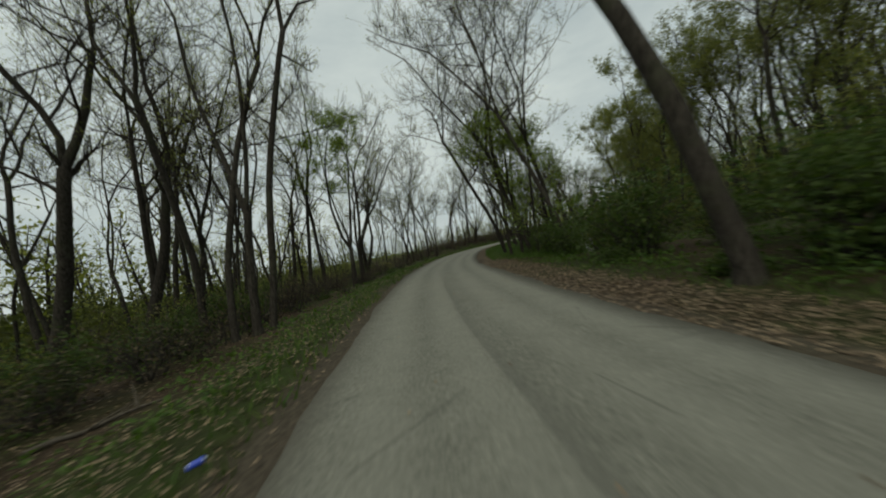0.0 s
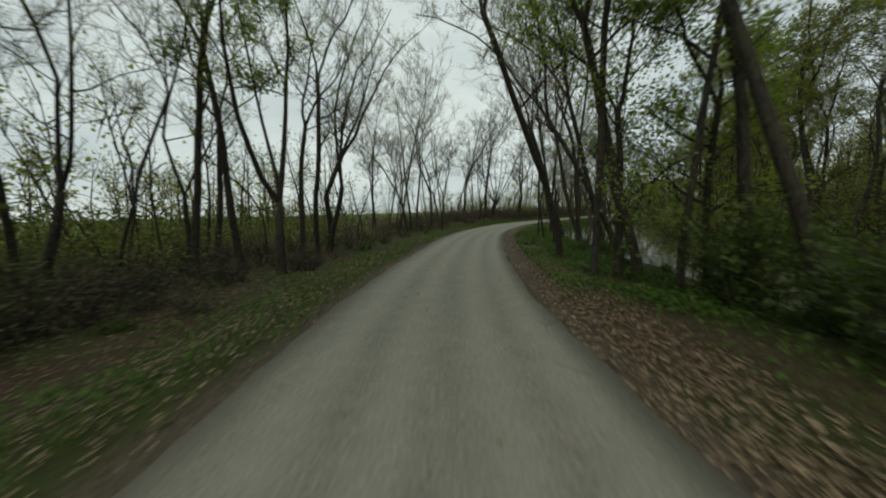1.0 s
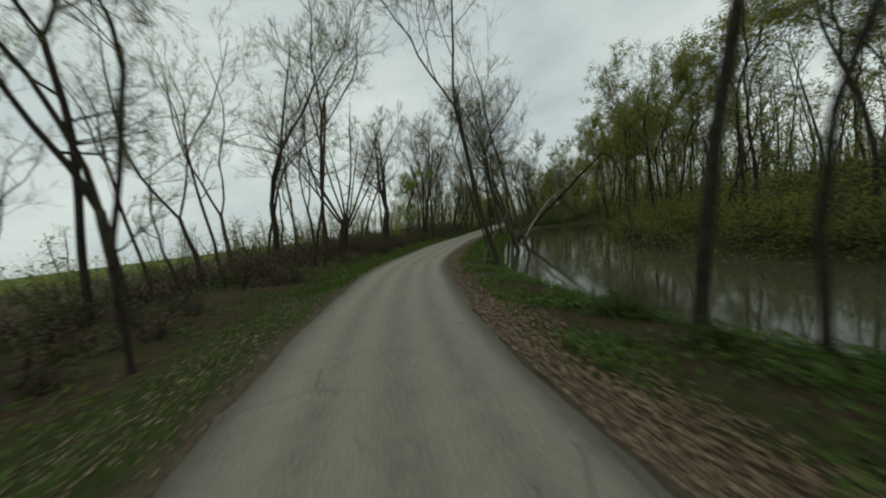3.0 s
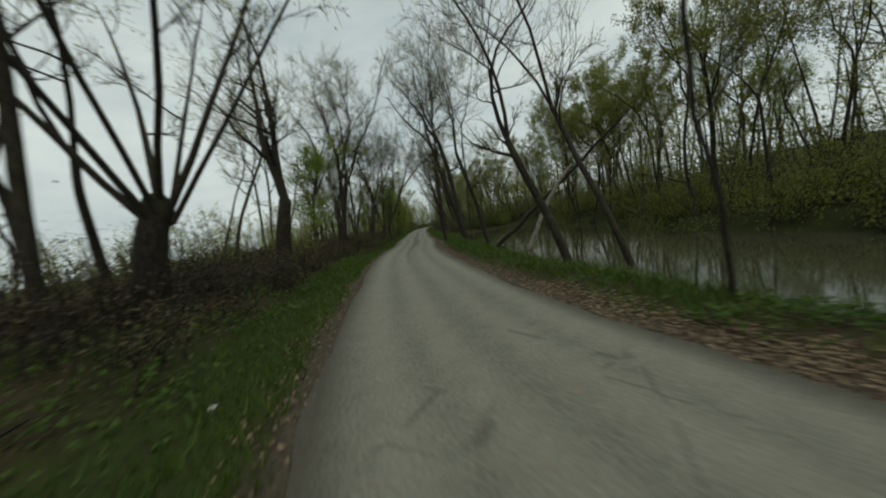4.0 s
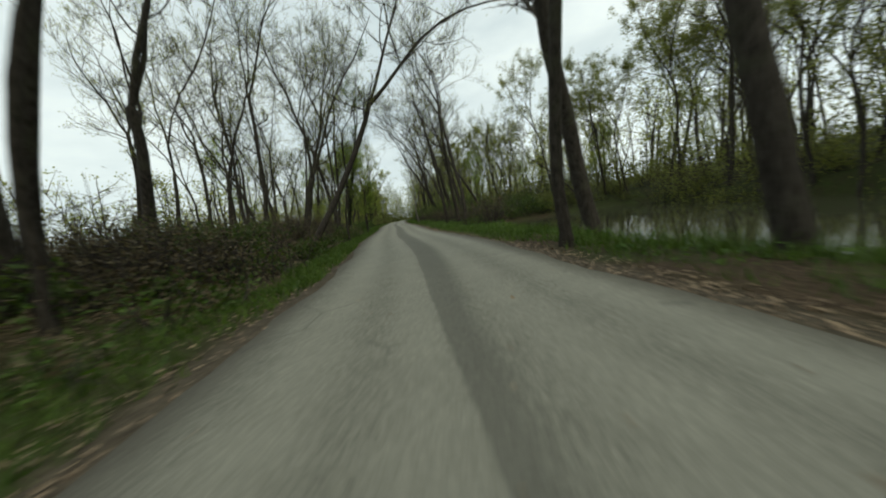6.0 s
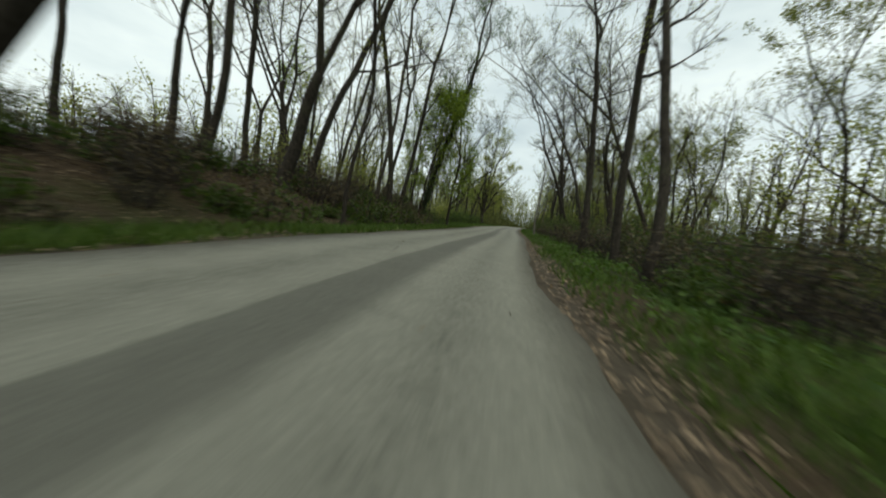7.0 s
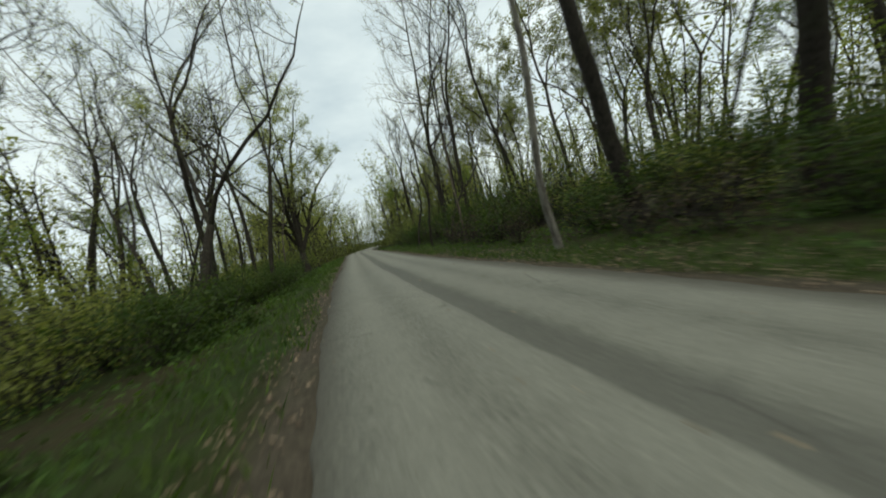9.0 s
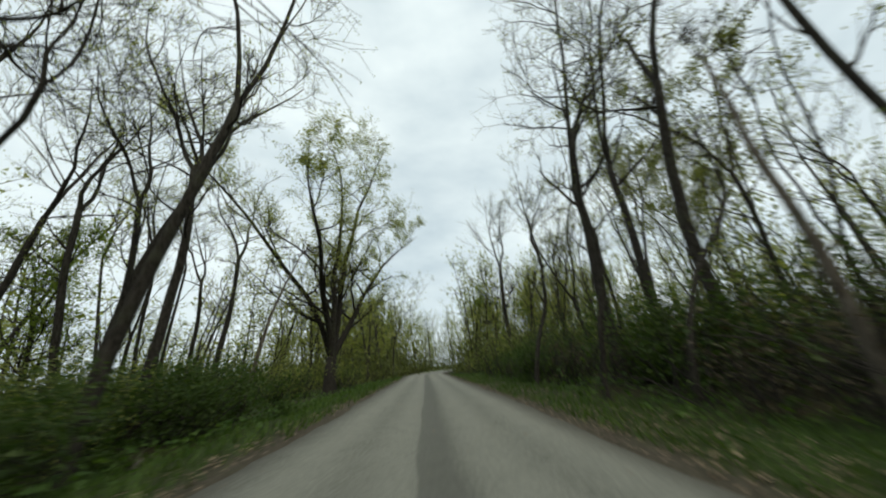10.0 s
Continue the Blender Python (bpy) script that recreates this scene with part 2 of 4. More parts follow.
def ground_material():
    m, n, l, b = material("woodland_floor", 0.95, 0.1)
    uv, sep = n.new("ShaderNodeUVMap"), n.new("ShaderNodeSeparateXYZ")
    uv.uv_map = "road"
    l.new(uv.outputs["UV"], sep.inputs["Vector"])
    u, along = sep.outputs["X"], sep.outputs["Y"]
    big, mid, small = texture(n, l, 3.5, 4), texture(n, l, 0.5, 5, 0.65), texture(n, l, 0.07, 4, 0.7)
    litter = ramp(n, l, small.outputs["Fac"], [(0.25, (0.014, 0.011, 0.007)), (0.5, (0.042, 0.030, 0.019)), (0.75, (0.108, 0.078, 0.048))])
    moss = ramp(n, l, mid.outputs["Fac"], [(0.3, (0.013, 0.023, 0.006)), (0.7, (0.035, 0.056, 0.013))])
    where = sums(n, l, "MULTIPLY", sums(n, l, "DIVIDE", sums(n, l, "SUBTRACT", big.outputs["Fac"], 0.45), 0.16, True), 0.62)
    late = sums(n, l, "DIVIDE", sums(n, l, "SUBTRACT", along, 100.0), 8.0, True)
    where = sums(n, l, "ADD", where, sums(n, l, "MULTIPLY", sums(n, l, "SUBTRACT", mid.outputs["Fac"], 0.2), late), True)
    verge = soft_band(n, l, sums(n, l, "ABSOLUTE", u), W / 2 + 1.5, 0.7, 1.2)
    bare = sums(n, l, "SUBTRACT", 1.0, sums(n, l, "MULTIPLY", soft_band(n, l, along, 89.0, 12.0, 8.0), 0.8))
    leftside = sums(n, l, "MULTIPLY", sums(n, l, "MAXIMUM", sums(n, l, "LESS_THAN", u, 0.0), late), bare)
    where = sums(n, l, "MAXIMUM", where, sums(n, l, "MULTIPLY", sums(n, l, "MULTIPLY", verge, leftside), sums(n, l, "ADD", mid.outputs["Fac"], 0.25)), True)
    hill = sums(n, l, "DIVIDE", sums(n, l, "SUBTRACT", u, 13.0), 3.0, True)
    where = sums(n, l, "MAXIMUM", where, sums(n, l, "MULTIPLY", hill, sums(n, l, "ADD", mid.outputs["Fac"], 0.15)), True)
    col = blend(n, l, where, litter, moss)
    lip = soft_band(n, l, sums(n, l, "ABSOLUTE", u), W / 2, 0.25, 0.35)
    col = blend(n, l, sums(n, l, "MULTIPLY", lip, 0.8), col, ramp(n, l, small.outputs["Fac"], [(0.3, (0.036, 0.029, 0.022)), (0.7, (0.108, 0.090, 0.068))]))
    # a meadow beyond the trees
    far = sums(n, l, "DIVIDE", sums(n, l, "SUBTRACT", sums(n, l, "MULTIPLY", u, -1.0), 44.0), 20.0, True)
    col = blend(n, l, far, col, ramp(n, l, mid.outputs["Fac"], [(0.3, (0.054, 0.083, 0.019)), (0.7, (0.101, 0.133, 0.036))]))
    l.new(col, b.inputs["Base Color"])
    relief(n, l, b, mid.outputs["Fac"], 0.7, 0.08)
    return m


def bark_material(name, dark, light, size=0.05):
    m, n, l, b = material(name, 0.9, 0.15)
    rib = texture(n, l, size, 5, 0.65, (1, 1, 0.22))
    lump = texture(n, l, 0.8, 4)
    info = n.new("ShaderNodeObjectInfo")
    col = ramp(n, l, rib.outputs["Fac"], [(0.35, dark), (0.68, light)])
    mossy = sums(n, l, "MULTIPLY", sums(n, l, "DIVIDE", sums(n, l, "SUBTRACT", lump.outputs["Fac"], 0.52), 0.2, True), 0.45)
    col = blend(n, l, mossy, col, (0.075, 0.085, 0.045))
    col = blend(n, l, sums(n, l, "MULTIPLY", info.outputs["Random"], 0.35), col, tuple(v * 0.5 for v in dark))
    l.new(col, b.inputs["Base Color"])
    relief(n, l, b, rib.outputs["Fac"], 0.9, 0.03)
    return m


def leaf_material(name, a, c, through=0.5):
    m, n, l, b = material(name, 0.6, 0.3)
    geo = n.new("ShaderNodeNewGeometry")
    col = ramp(n, l, geo.outputs["Random Per Island"], [(0.0, a), (0.6, tuple((p + q) / 2 for p, q in zip(a, c))), (1.0, c)])
    l.new(col, b.inputs["Base Color"])
    shine, mix = n.new("ShaderNodeBsdfTranslucent"), n.new("ShaderNodeMixShader")
    l.new(blend(n, l, 1.0, col, (1.0, 1.0, 0.55), "MULTIPLY"), shine.inputs["Color"])
    mix.inputs["Fac"].default_value = through
    l.new(b.outputs["BSDF"], mix.inputs[1])
    l.new(shine.outputs["BSDF"], mix.inputs[2])
    l.new(mix.outputs["Shader"], n["Material Output"].inputs["Surface"])
    return m


def water_material():
    m, n, l, b = material("creek_water", 0.06, 0.5)
    b.inputs["Base Color"].default_value = (0.045, 0.047, 0.028, 1)
    b.inputs["IOR"].default_value = 1.33
    tx = texture(n, l, 0.5, 3, 0.5, (1, 1, 1))
    relief(n, l, b, tx.outputs["Fac"], 0.05, 0.03)
    return m


ASPHALT, FLOOR, WATER = asphalt_material(), ground_material(), water_material()
BARK = bark_material("grey_brown_bark", (0.017, 0.014, 0.011), (0.073, 0.064, 0.052))
BARK_PALE = bark_material("pale_flaking_bark", (0.07, 0.063, 0.052), (0.30, 0.285, 0.245), 0.12)
BARK_TWIG = bark_material("grey_twig_bark", (0.028, 0.024, 0.020), (0.073, 0.064, 0.055), 0.03)
DEADWOOD = bark_material("weathered_dead_wood", (0.060, 0.048, 0.036), (0.208, 0.180, 0.144))
LEAF_SPRING = leaf_material("young_yellow_green_leaf", (0.19, 0.23, 0.05), (0.36, 0.37, 0.13), 0.62)
LEAF_GREEN = leaf_material("fresh_green_leaf", (0.047, 0.101, 0.016), (0.109, 0.179, 0.035))
LEAF_FRESH = leaf_material("bright_fresh_leaf", (0.13, 0.20, 0.026), (0.26, 0.33, 0.065), 0.6)
LEAF_OLIVE = leaf_material("dull_olive_leaf", (0.055, 0.072, 0.02), (0.15, 0.165, 0.055))
LEAF_HILL = leaf_material("hillside_young_leaf", (0.125, 0.15, 0.042), (0.27, 0.28, 0.095), 0.6)
LEAF_BUSH = leaf_material("shrub_leaf", (0.035, 0.070, 0.012), (0.090, 0.129, 0.031))
LEAF_IVY = leaf_material("dark_ivy_leaf", (0.014, 0.031, 0.008), (0.035, 0.066, 0.016), 0.15)
BUD = leaf_material("reddish_bud", (0.081, 0.059, 0.034), (0.118, 0.099, 0.053), 0.2)
GRASS = leaf_material("grass_blade", (0.034, 0.075, 0.010), (0.10, 0.155, 0.026), 0.35)
DRY_LEAF = leaf_material("dry_fallen_leaf", (0.085, 0.057, 0.034), (0.30, 0.22, 0.14), 0.1)


# ---- building helpers ----
def mesh_object(name, verts, faces, mat, parent=None, label=""):
    """A mesh from corners and faces; an array of faces, all alike in size, goes in at once."""
    me = bpy.data.meshes.new(name)
    if isinstance(faces, np.ndarray):
        n, k = faces.shape
        me.vertices.add(len(verts))
        me.vertices.foreach_set("co", np.ascontiguousarray(verts, np.float32).ravel())
        me.loops.add(n * k)
        me.loops.foreach_set("vertex_index", faces.astype(np.int32).ravel())
        me.polygons.add(n)
        me.polygons.foreach_set("loop_start", np.arange(0, n * k, k, dtype=np.int32))
        me.update(calc_edges=True)
    else:
        me.from_pydata([tuple(v) for v in verts], [], faces)
    me.materials.append(mat)
    ob = new(name, me)
    if parent is not None:
        ob.parent = parent
    if label:
        tagged(ob, label)
    return ob


def smooth(ob):
    ob.data.polygons.foreach_set("use_smooth", np.ones(len(ob.data.polygons), bool))
    return ob


class Tubes:
    """Gathers tapered tubes into one mesh."""

    def __init__(self):
        self.kept, self.n = {}, 0

    def add(self, pts, radii, sides, capped=True):
        pts = np.asarray(pts, float)
        self.kept.setdefault((len(pts), sides, capped), []).append((pts, np.asarray(radii, float)))
        self.n += 1

    def build(self, name, mat, parent, label=""):
        verts, faces, n = [], [], 0
        for (k, sides, capped), items in self.kept.items():
            pts, rad = np.stack([p for p, _ in items]), np.stack([r for _, r in items])
            way = np.gradient(pts, axis=1)
            way /= np.linalg.norm(way, axis=2)[..., None] + 1e-9
            ref = np.where((abs(way[:, :1, 2]) < 0.9)[..., None], np.array([0.0, 0.0, 1.0]), np.array([1.0, 0.0, 0.0]))
            a = np.cross(way, np.broadcast_to(ref, way.shape))
            a /= np.linalg.norm(a, axis=2)[..., None] + 1e-9
            b = np.cross(way, a)
            ang = np.arange(sides) * (2 * np.pi / sides)
            ring = a[:, :, None] * np.cos(ang)[:, None] + b[:, :, None] * np.sin(ang)[:, None]
            v = (pts[:, :, None] + ring * rad[:, :, None, None]).reshape(len(items), -1, 3)
            i, j = np.meshgrid(np.arange(k - 1), np.arange(sides), indexing="ij")
            j2 = (j + 1) % sides
            f = np.stack([i * sides + j, i * sides + j2, (i + 1) * sides + j2, (i + 1) * sides + j], -1).reshape(-1, 4)
            if capped:
                # a blunt point closes the end
                v = np.concatenate([v, (pts[:, -1] + way[:, -1] * rad[:, -1:])[:, None]], 1)
                j = np.arange(0, sides - 1, 2)
                last = (k - 1) * sides
                f = np.concatenate([f, np.stack([last + j, last + j + 1, last + (j + 2) % sides, np.full_like(j, k * sides)], -1)])
            size = v.shape[1]
            faces.append((f[None] + n + (np.arange(len(items)) * size)[:, None, None]).reshape(-1, 4))
            verts.append(v.reshape(-1, 3))
            n += size * len(items)
        return smooth(mesh_object(name, np.concatenate(verts), np.concatenate(faces), mat, parent, label))


def leaf_cards(rng, at, size, flat=0.0, plain=False):
    """Small pointed, folded leaves (two triangles each; plain: one) at the given places."""
    k = len(at)
    way = rng.normal(size=(k, 3))
    way[:, 2] = way[:, 2] * (1 - flat) - 0.15 * (1 - flat)
    way /= np.linalg.norm(way, axis=1)[:, None]
    up = rng.normal(size=(k, 3)) * (1 - 0.85 * flat) + np.array([0, 0, 1.0]) * (0.4 + flat * 2)
    side = np.cross(way, up)
    side /= np.linalg.norm(side, axis=1)[:, None] + 1e-9
    nor = np.cross(side, way)
    ln = size * rng.uniform(0.6, 1.3, (k, 1))
    if plain:
        v = np.empty((k, 3, 3))
        v[:, 0] = at - way * ln * 0.5
        v[:, 1] = at + way * ln * 0.4 + side * ln * 0.42
        v[:, 2] = at + way * ln * 0.4 - side * ln * 0.42
        return v.reshape(-1, 3), np.arange(3 * k).reshape(-1, 3)
    v = np.empty((k, 4, 3))
    v[:, 0] = at
    v[:, 2] = at + way * ln
    mid = at + way * ln * 0.5 + nor * ln * 0.12
    v[:, 1] = mid + side * ln * 0.36
    v[:, 3] = mid - side * ln * 0.36
    base = (np.arange(k) * 4)[:, None]
    return v.reshape(-1, 3), np.concatenate([base + [0, 1, 2], base + [0, 2, 3]])


def wander(rng, start, way, length, count, bend, lift=0.0):
    """A crooked line from start."""
    pts, way = [np.array(start, float)], np.array(way, float)
    for _ in range(count):
        way = way + rng.normal(size=3) * bend + np.array([0, 0, lift])
        way /= np.linalg.norm(way)
        pts.append(pts[-1] + way * length / count)
    return np.array(pts)


KINDS = {
    # height, where the stem forks, limbs, lowest limb, leaves, leaf size and material
    "tall": dict(h=17, fork=0.55, limbs=9, low=0.3, leaves=2600, size=0.062, mat=LEAF_SPRING),
    "big": dict(h=20, fork=0.4, limbs=10, low=0.34, leaves=2200, size=0.062, mat=LEAF_SPRING),
    "fork": dict(h=16, fork=0.24, limbs=9, low=0.24, leaves=2600, size=0.062, mat=LEAF_SPRING),
    "thin": dict(h=10, fork=0.7, limbs=6, low=0.25, leaves=1300, size=0.06, mat=LEAF_SPRING),
    "pale": dict(h=13, fork=0.6, limbs=5, low=0.5, leaves=400, size=0.08, mat=LEAF_SPRING),
    "pole": dict(h=6, fork=0.95, limbs=2, low=0.7, leaves=30, size=0.06, mat=BUD),
    "green": dict(h=13, fork=0.2, limbs=8, low=0.2, leaves=11000, size=0.10, mat=LEAF_FRESH),
    "leafy": dict(h=8.5, fork=0.5, limbs=9, low=0.1, leaves=9000, size=0.10, mat=LEAF_FRESH),
    "bank": dict(h=14, fork=0.45, limbs=10, low=0.12, leaves=9500, size=0.115, mat=LEAF_HILL),
    "ivy": dict(h=17, fork=0.6, limbs=6, low=0.4, leaves=3000, size=0.10, mat=LEAF_GREEN),
    "maple": dict(h=21, fork=0.11, limbs=12, low=0.16, leaves=40000, size=0.105, mat=LEAF_SPRING),
    "pollard": dict(h=13, fork=0.2, limbs=6, low=0.2, leaves=700, size=0.09, mat=LEAF_SPRING),
}
WORDS = {
    "tall": ("tall bare spring tree with budding twigs beside the road", "tree"),
    "big": ("thick-trunked leaning tree with rough bark and bare limbs", "tree"),
    "fork": ("forked bare tree with spreading limbs and first leaves", "tree"),
    "thin": ("slender crooked sapling with a few young leaves", "sapling"),
    "pale": ("slender pale-barked tree with flaking trunk", "tree"),
    "pole": ("thin leaning dead pole of a sapling", "sapling"),
    "green": ("small maple in fresh green leaf with forked stems", "tree"),
    "leafy": ("young tree in dense fresh green leaf", "tree"),
    "bank": ("bushy hillside tree with dull yellow-green young leaves", "tree"),
    "ivy": ("tree trunk wrapped in dark green ivy", "tree"),
    "maple": ("broad multi-stemmed maple with pale spring leaves", "tree"),
    "pollard": ("stout old stump fanning into many straight stems", "tree"),
}


def make_tree(kind, dia, lean, seed, base, twig=1.0, sides=9, split=True, leaf=(1.0, 1.0)):
    """One tree: an Empty at its foot with a trunk, twigs and a crown of leaves."""
    k, rng = KINDS[kind], np.random.default_rng(seed)
    tree = new("tree" if kind not in ("thin", "pole") else "sapling")
    tree.location = base
    label, cat = WORDS[kind]
    tagged(tree, label, cat)
    h, r0 = k["h"] * rng.uniform(0.9, 1.12), dia / 2
    fine, ends, limbs = Tubes(), [], []
    wood = Tubes()

    def limb_mesh():
        if not split:
            return wood
        limbs.append(Tubes())
        return limbs[-1]
    lean = np.array([lean[0], lean[1], 1.0])

    def trunk_line(start, way, length, count, r_a, r_b, bend, n_sides):
        pts = wander(rng, start, way / np.linalg.norm(way), length, count, bend, 0.012)
        rad = np.linspace(r_a, r_b, len(pts)) * rng.uniform(0.95, 1.05, len(pts))
        limb_mesh().add(pts, rad, n_sides)
        return pts, rad

    def branch(start, way, length, r, depth):
        count = (6 if split else 4, 2, 1)[depth]
        pts = wander(rng, start, way, length, count, 0.16 if depth == 0 else 0.22, 0.07)
        rad = np.linspace(r, max(r * 0.25, 0.006), len(pts))
        (limb_mesh() if depth == 0 else fine).add(pts, rad, (6 if split else 4) if depth == 0 else 3, depth == 0)
        if depth >= 2:
            ends.append(pts[-1])
            ends.append((pts[-1] + pts[-2]) / 2)
            return
        many = int((6 if depth == 0 else 4.6) * twig + 0.5)
        for i in range(many):
            q = rng.uniform(0.25, 1.0)
            j = min(int(q * count), count - 1)
            at = pts[j] + (pts[j + 1] - pts[j]) * (q * count - j)
            out = pts[j + 1] - pts[j]
            out = out / np.linalg.norm(out) + rng.normal(size=3) * 0.55 + np.array([0, 0, 0.25])
            branch(at, out / np.linalg.norm(out), length * rng.uniform(0.32, 0.6), max(r * 0.42, 0.009), depth + 1)

    def crown_on(pts, rad, first, many, reach):
        for i in range(many):
            q = first + (1 - first) * (i + rng.uniform(0, 0.9)) / many
            j = min(int(q * (len(pts) - 1)), len(pts) - 2)
            at = pts[j] + (pts[j + 1] - pts[j]) * (q * (len(pts) - 1) - j)
            turn = rng.uniform(0, 2 * np.pi)
            out = np.array([np.cos(turn), np.sin(turn), rng.uniform(0.35, 1.1)])
            branch(at, out / np.linalg.norm(out), reach * rng.uniform(0.6, 1.1) * (1.15 - 0.6 * q), max(rad[j] * rng.uniform(0.35, 0.55), 0.012), 0)

    flare = [(np.array([0, 0, -0.3]), r0 * 1.5), (np.array([0, 0, 0.0]) + lean * 0.05, r0 * 1.28)]
    stem = h * k["fork"]
    pts = wander(rng, (0, 0, 0.3), lean / np.linalg.norm(lean), stem, 9, 0.05 if kind != "thin" else 0.10)
    rad = np.linspace(r0 * 1.04, r0 * (0.72 if k["fork"] < 0.9 else 0.3), len(pts))
    wood.add(np.vstack([[f[0] for f in flare], pts]), np.r_[[f[1] for f in flare], rad], sides)
    if kind == "pollard":
        for i in range(9):
            turn = i * 0.7 + rng.uniform(-0.2, 0.2)
            out = np.array([np.cos(turn) * 0.55, np.sin(turn) * 0.55, 1.0])
            at = pts[-1] + np.array([np.cos(turn), np.sin(turn), 0]) * r0 * 0.5 - np.array([0, 0, rng.uniform(0, 0.8)])
            p2, d2 = trunk_line(at, out, (h - stem) * rng.uniform(0.8, 1.1), 7, r0 * rng.uniform(0.16, 0.26), 0.02, 0.05, 6)
            crown_on(p2, d2, 0.3, 4, 2.2)
    else:
        splits = 5 if kind == "maple" else 3 if kind == "green" else 2
        turn = rng.uniform(0, 2 * np.pi)
        if k["low"] < k["fork"]:
            crown_on(pts, rad, k["low"] / k["fork"], max(2, k["limbs"] // 3) if kind != "leafy" else 9, h * (0.2 if kind != "leafy" else 0.3))
        for i in range(splits):
            a = turn + i * 2 * np.pi / splits
            open_ = rng.uniform(0.12, 0.28) if kind == "maple" else rng.uniform(0.18, 0.36) if kind in ("green", "fork") else rng.uniform(0.12, 0.42)
            out = lean / np.linalg.norm(lean) + open_ * np.array([np.cos(a), np.sin(a), 0])
            p2, d2 = trunk_line(pts[-1] - (pts[-1] - pts[-2]) * 0.1, out, (h - stem) * rng.uniform(0.8, 1.05), 8,
                                rad[-1] * rng.uniform(0.6, 0.85), 0.02, 0.14, 7)
            crown_on(p2, d2, 0.4 if kind == "green" else 0.1 if splits >= 3 else 0.15, k["limbs"], h * (0.27 if kind == "maple" else 0.24))
    bark = BARK_PALE if kind == "pale" else DEADWOOD if kind == "pole" else BARK
    tagged(wood.build("trunk", bark, tree), kind="" if split else "stuff")
    for some in limbs:
        some.build("limb", bark, tree)
    if fine.n:
        tagged(fine.build("twig_spray", BARK_TWIG, tree), kind="stuff")
    if ends and k["leaves"]:
        ends = np.array(ends)
        many = int(k["leaves"] * leaf[0])
        at = ends[rng.integers(0, len(ends), many)] + rng.normal(size=(many, 3)) * (0.05 + (0.9 if kind != "leafy" else 1.7) * k["size"])
        v, f = leaf_cards(rng, at, k["size"] * leaf[1], 0.0, True)
        tagged(mesh_object("crown", v, f, k["mat"], tree), "sparse young spring leaves" if many < 1000 else "", kind="stuff")
    if kind == "ivy":
        n_ivy = 3200
        q = rng.uniform(0, 1, n_ivy) ** 1.6 * (len(pts) - 1)
        j = np.minimum(q.astype(int), len(pts) - 2)
        turn = rng.uniform(0, 2 * np.pi, n_ivy)
        at = pts[j] + (pts[j + 1] - pts[j]) * (q - j)[:, None]
        at = at + np.stack([np.cos(turn), np.sin(turn), 0 * turn], 1) * (r0 * 1.05 + rng.gamma(1.2, 0.06, n_ivy) * (1 + 0.8 * np.sin(q * 3.1)))[:, None]
        v, f = leaf_cards(rng, at, 0.10, 0.0, True)
        tagged(mesh_object("ivy", v, f, LEAF_IVY, tree), "dark climbing ivy leaves", kind="stuff")
    return tree


COUNT = [100]


def grow(kind, s, u, dia, lx, ly):
    COUNT[0] += 1
    x, y, z = ground_at(s, u)
    return make_tree(kind, dia, (lx, ly), COUNT[0], (x, y, z))


# ---- the ground: one sheet to the horizon ----
def ground_sheet():
    xs = np.concatenate([np.linspace(-900, -70, 14)[:-1], np.arange(-70, 160, 1.1), np.linspace(160, 1000, 14)[1:]])
    ys = np.concatenate([np.linspace(-900, -60, 14)[:-1], np.arange(-60, 185, 1.1), np.linspace(185, 1000, 14)[1:]])
    gx, gy = np.meshgrid(xs, ys, indexing="ij")
    x, y = gx.ravel(), gy.ravel()
    s, u = road_place(x, y)
    z = terrain(s, u, x, y)
    a, b = len(xs), len(ys)
    idx = np.arange(a * b).reshape(a, b)
    quads = np.stack([idx[:-1, :-1], idx[1:, :-1], idx[1:, 1:], idx[:-1, 1:]], -1).reshape(-1, 4)
    ob = mesh_object("ground", np.stack([x, y, z], 1), quads, FLOOR)
    lay = ob.data.uv_layers.new(name="road")
    loops = np.empty(len(ob.data.loops), int)
    ob.data.loops.foreach_get("vertex_index", loops)
    lay.data.foreach_set("uv", np.stack([u, s], 1)[loops].ravel())
    tagged(smooth(ob), "woodland floor of soil, fallen leaves and moss", "ground", kind="structure")


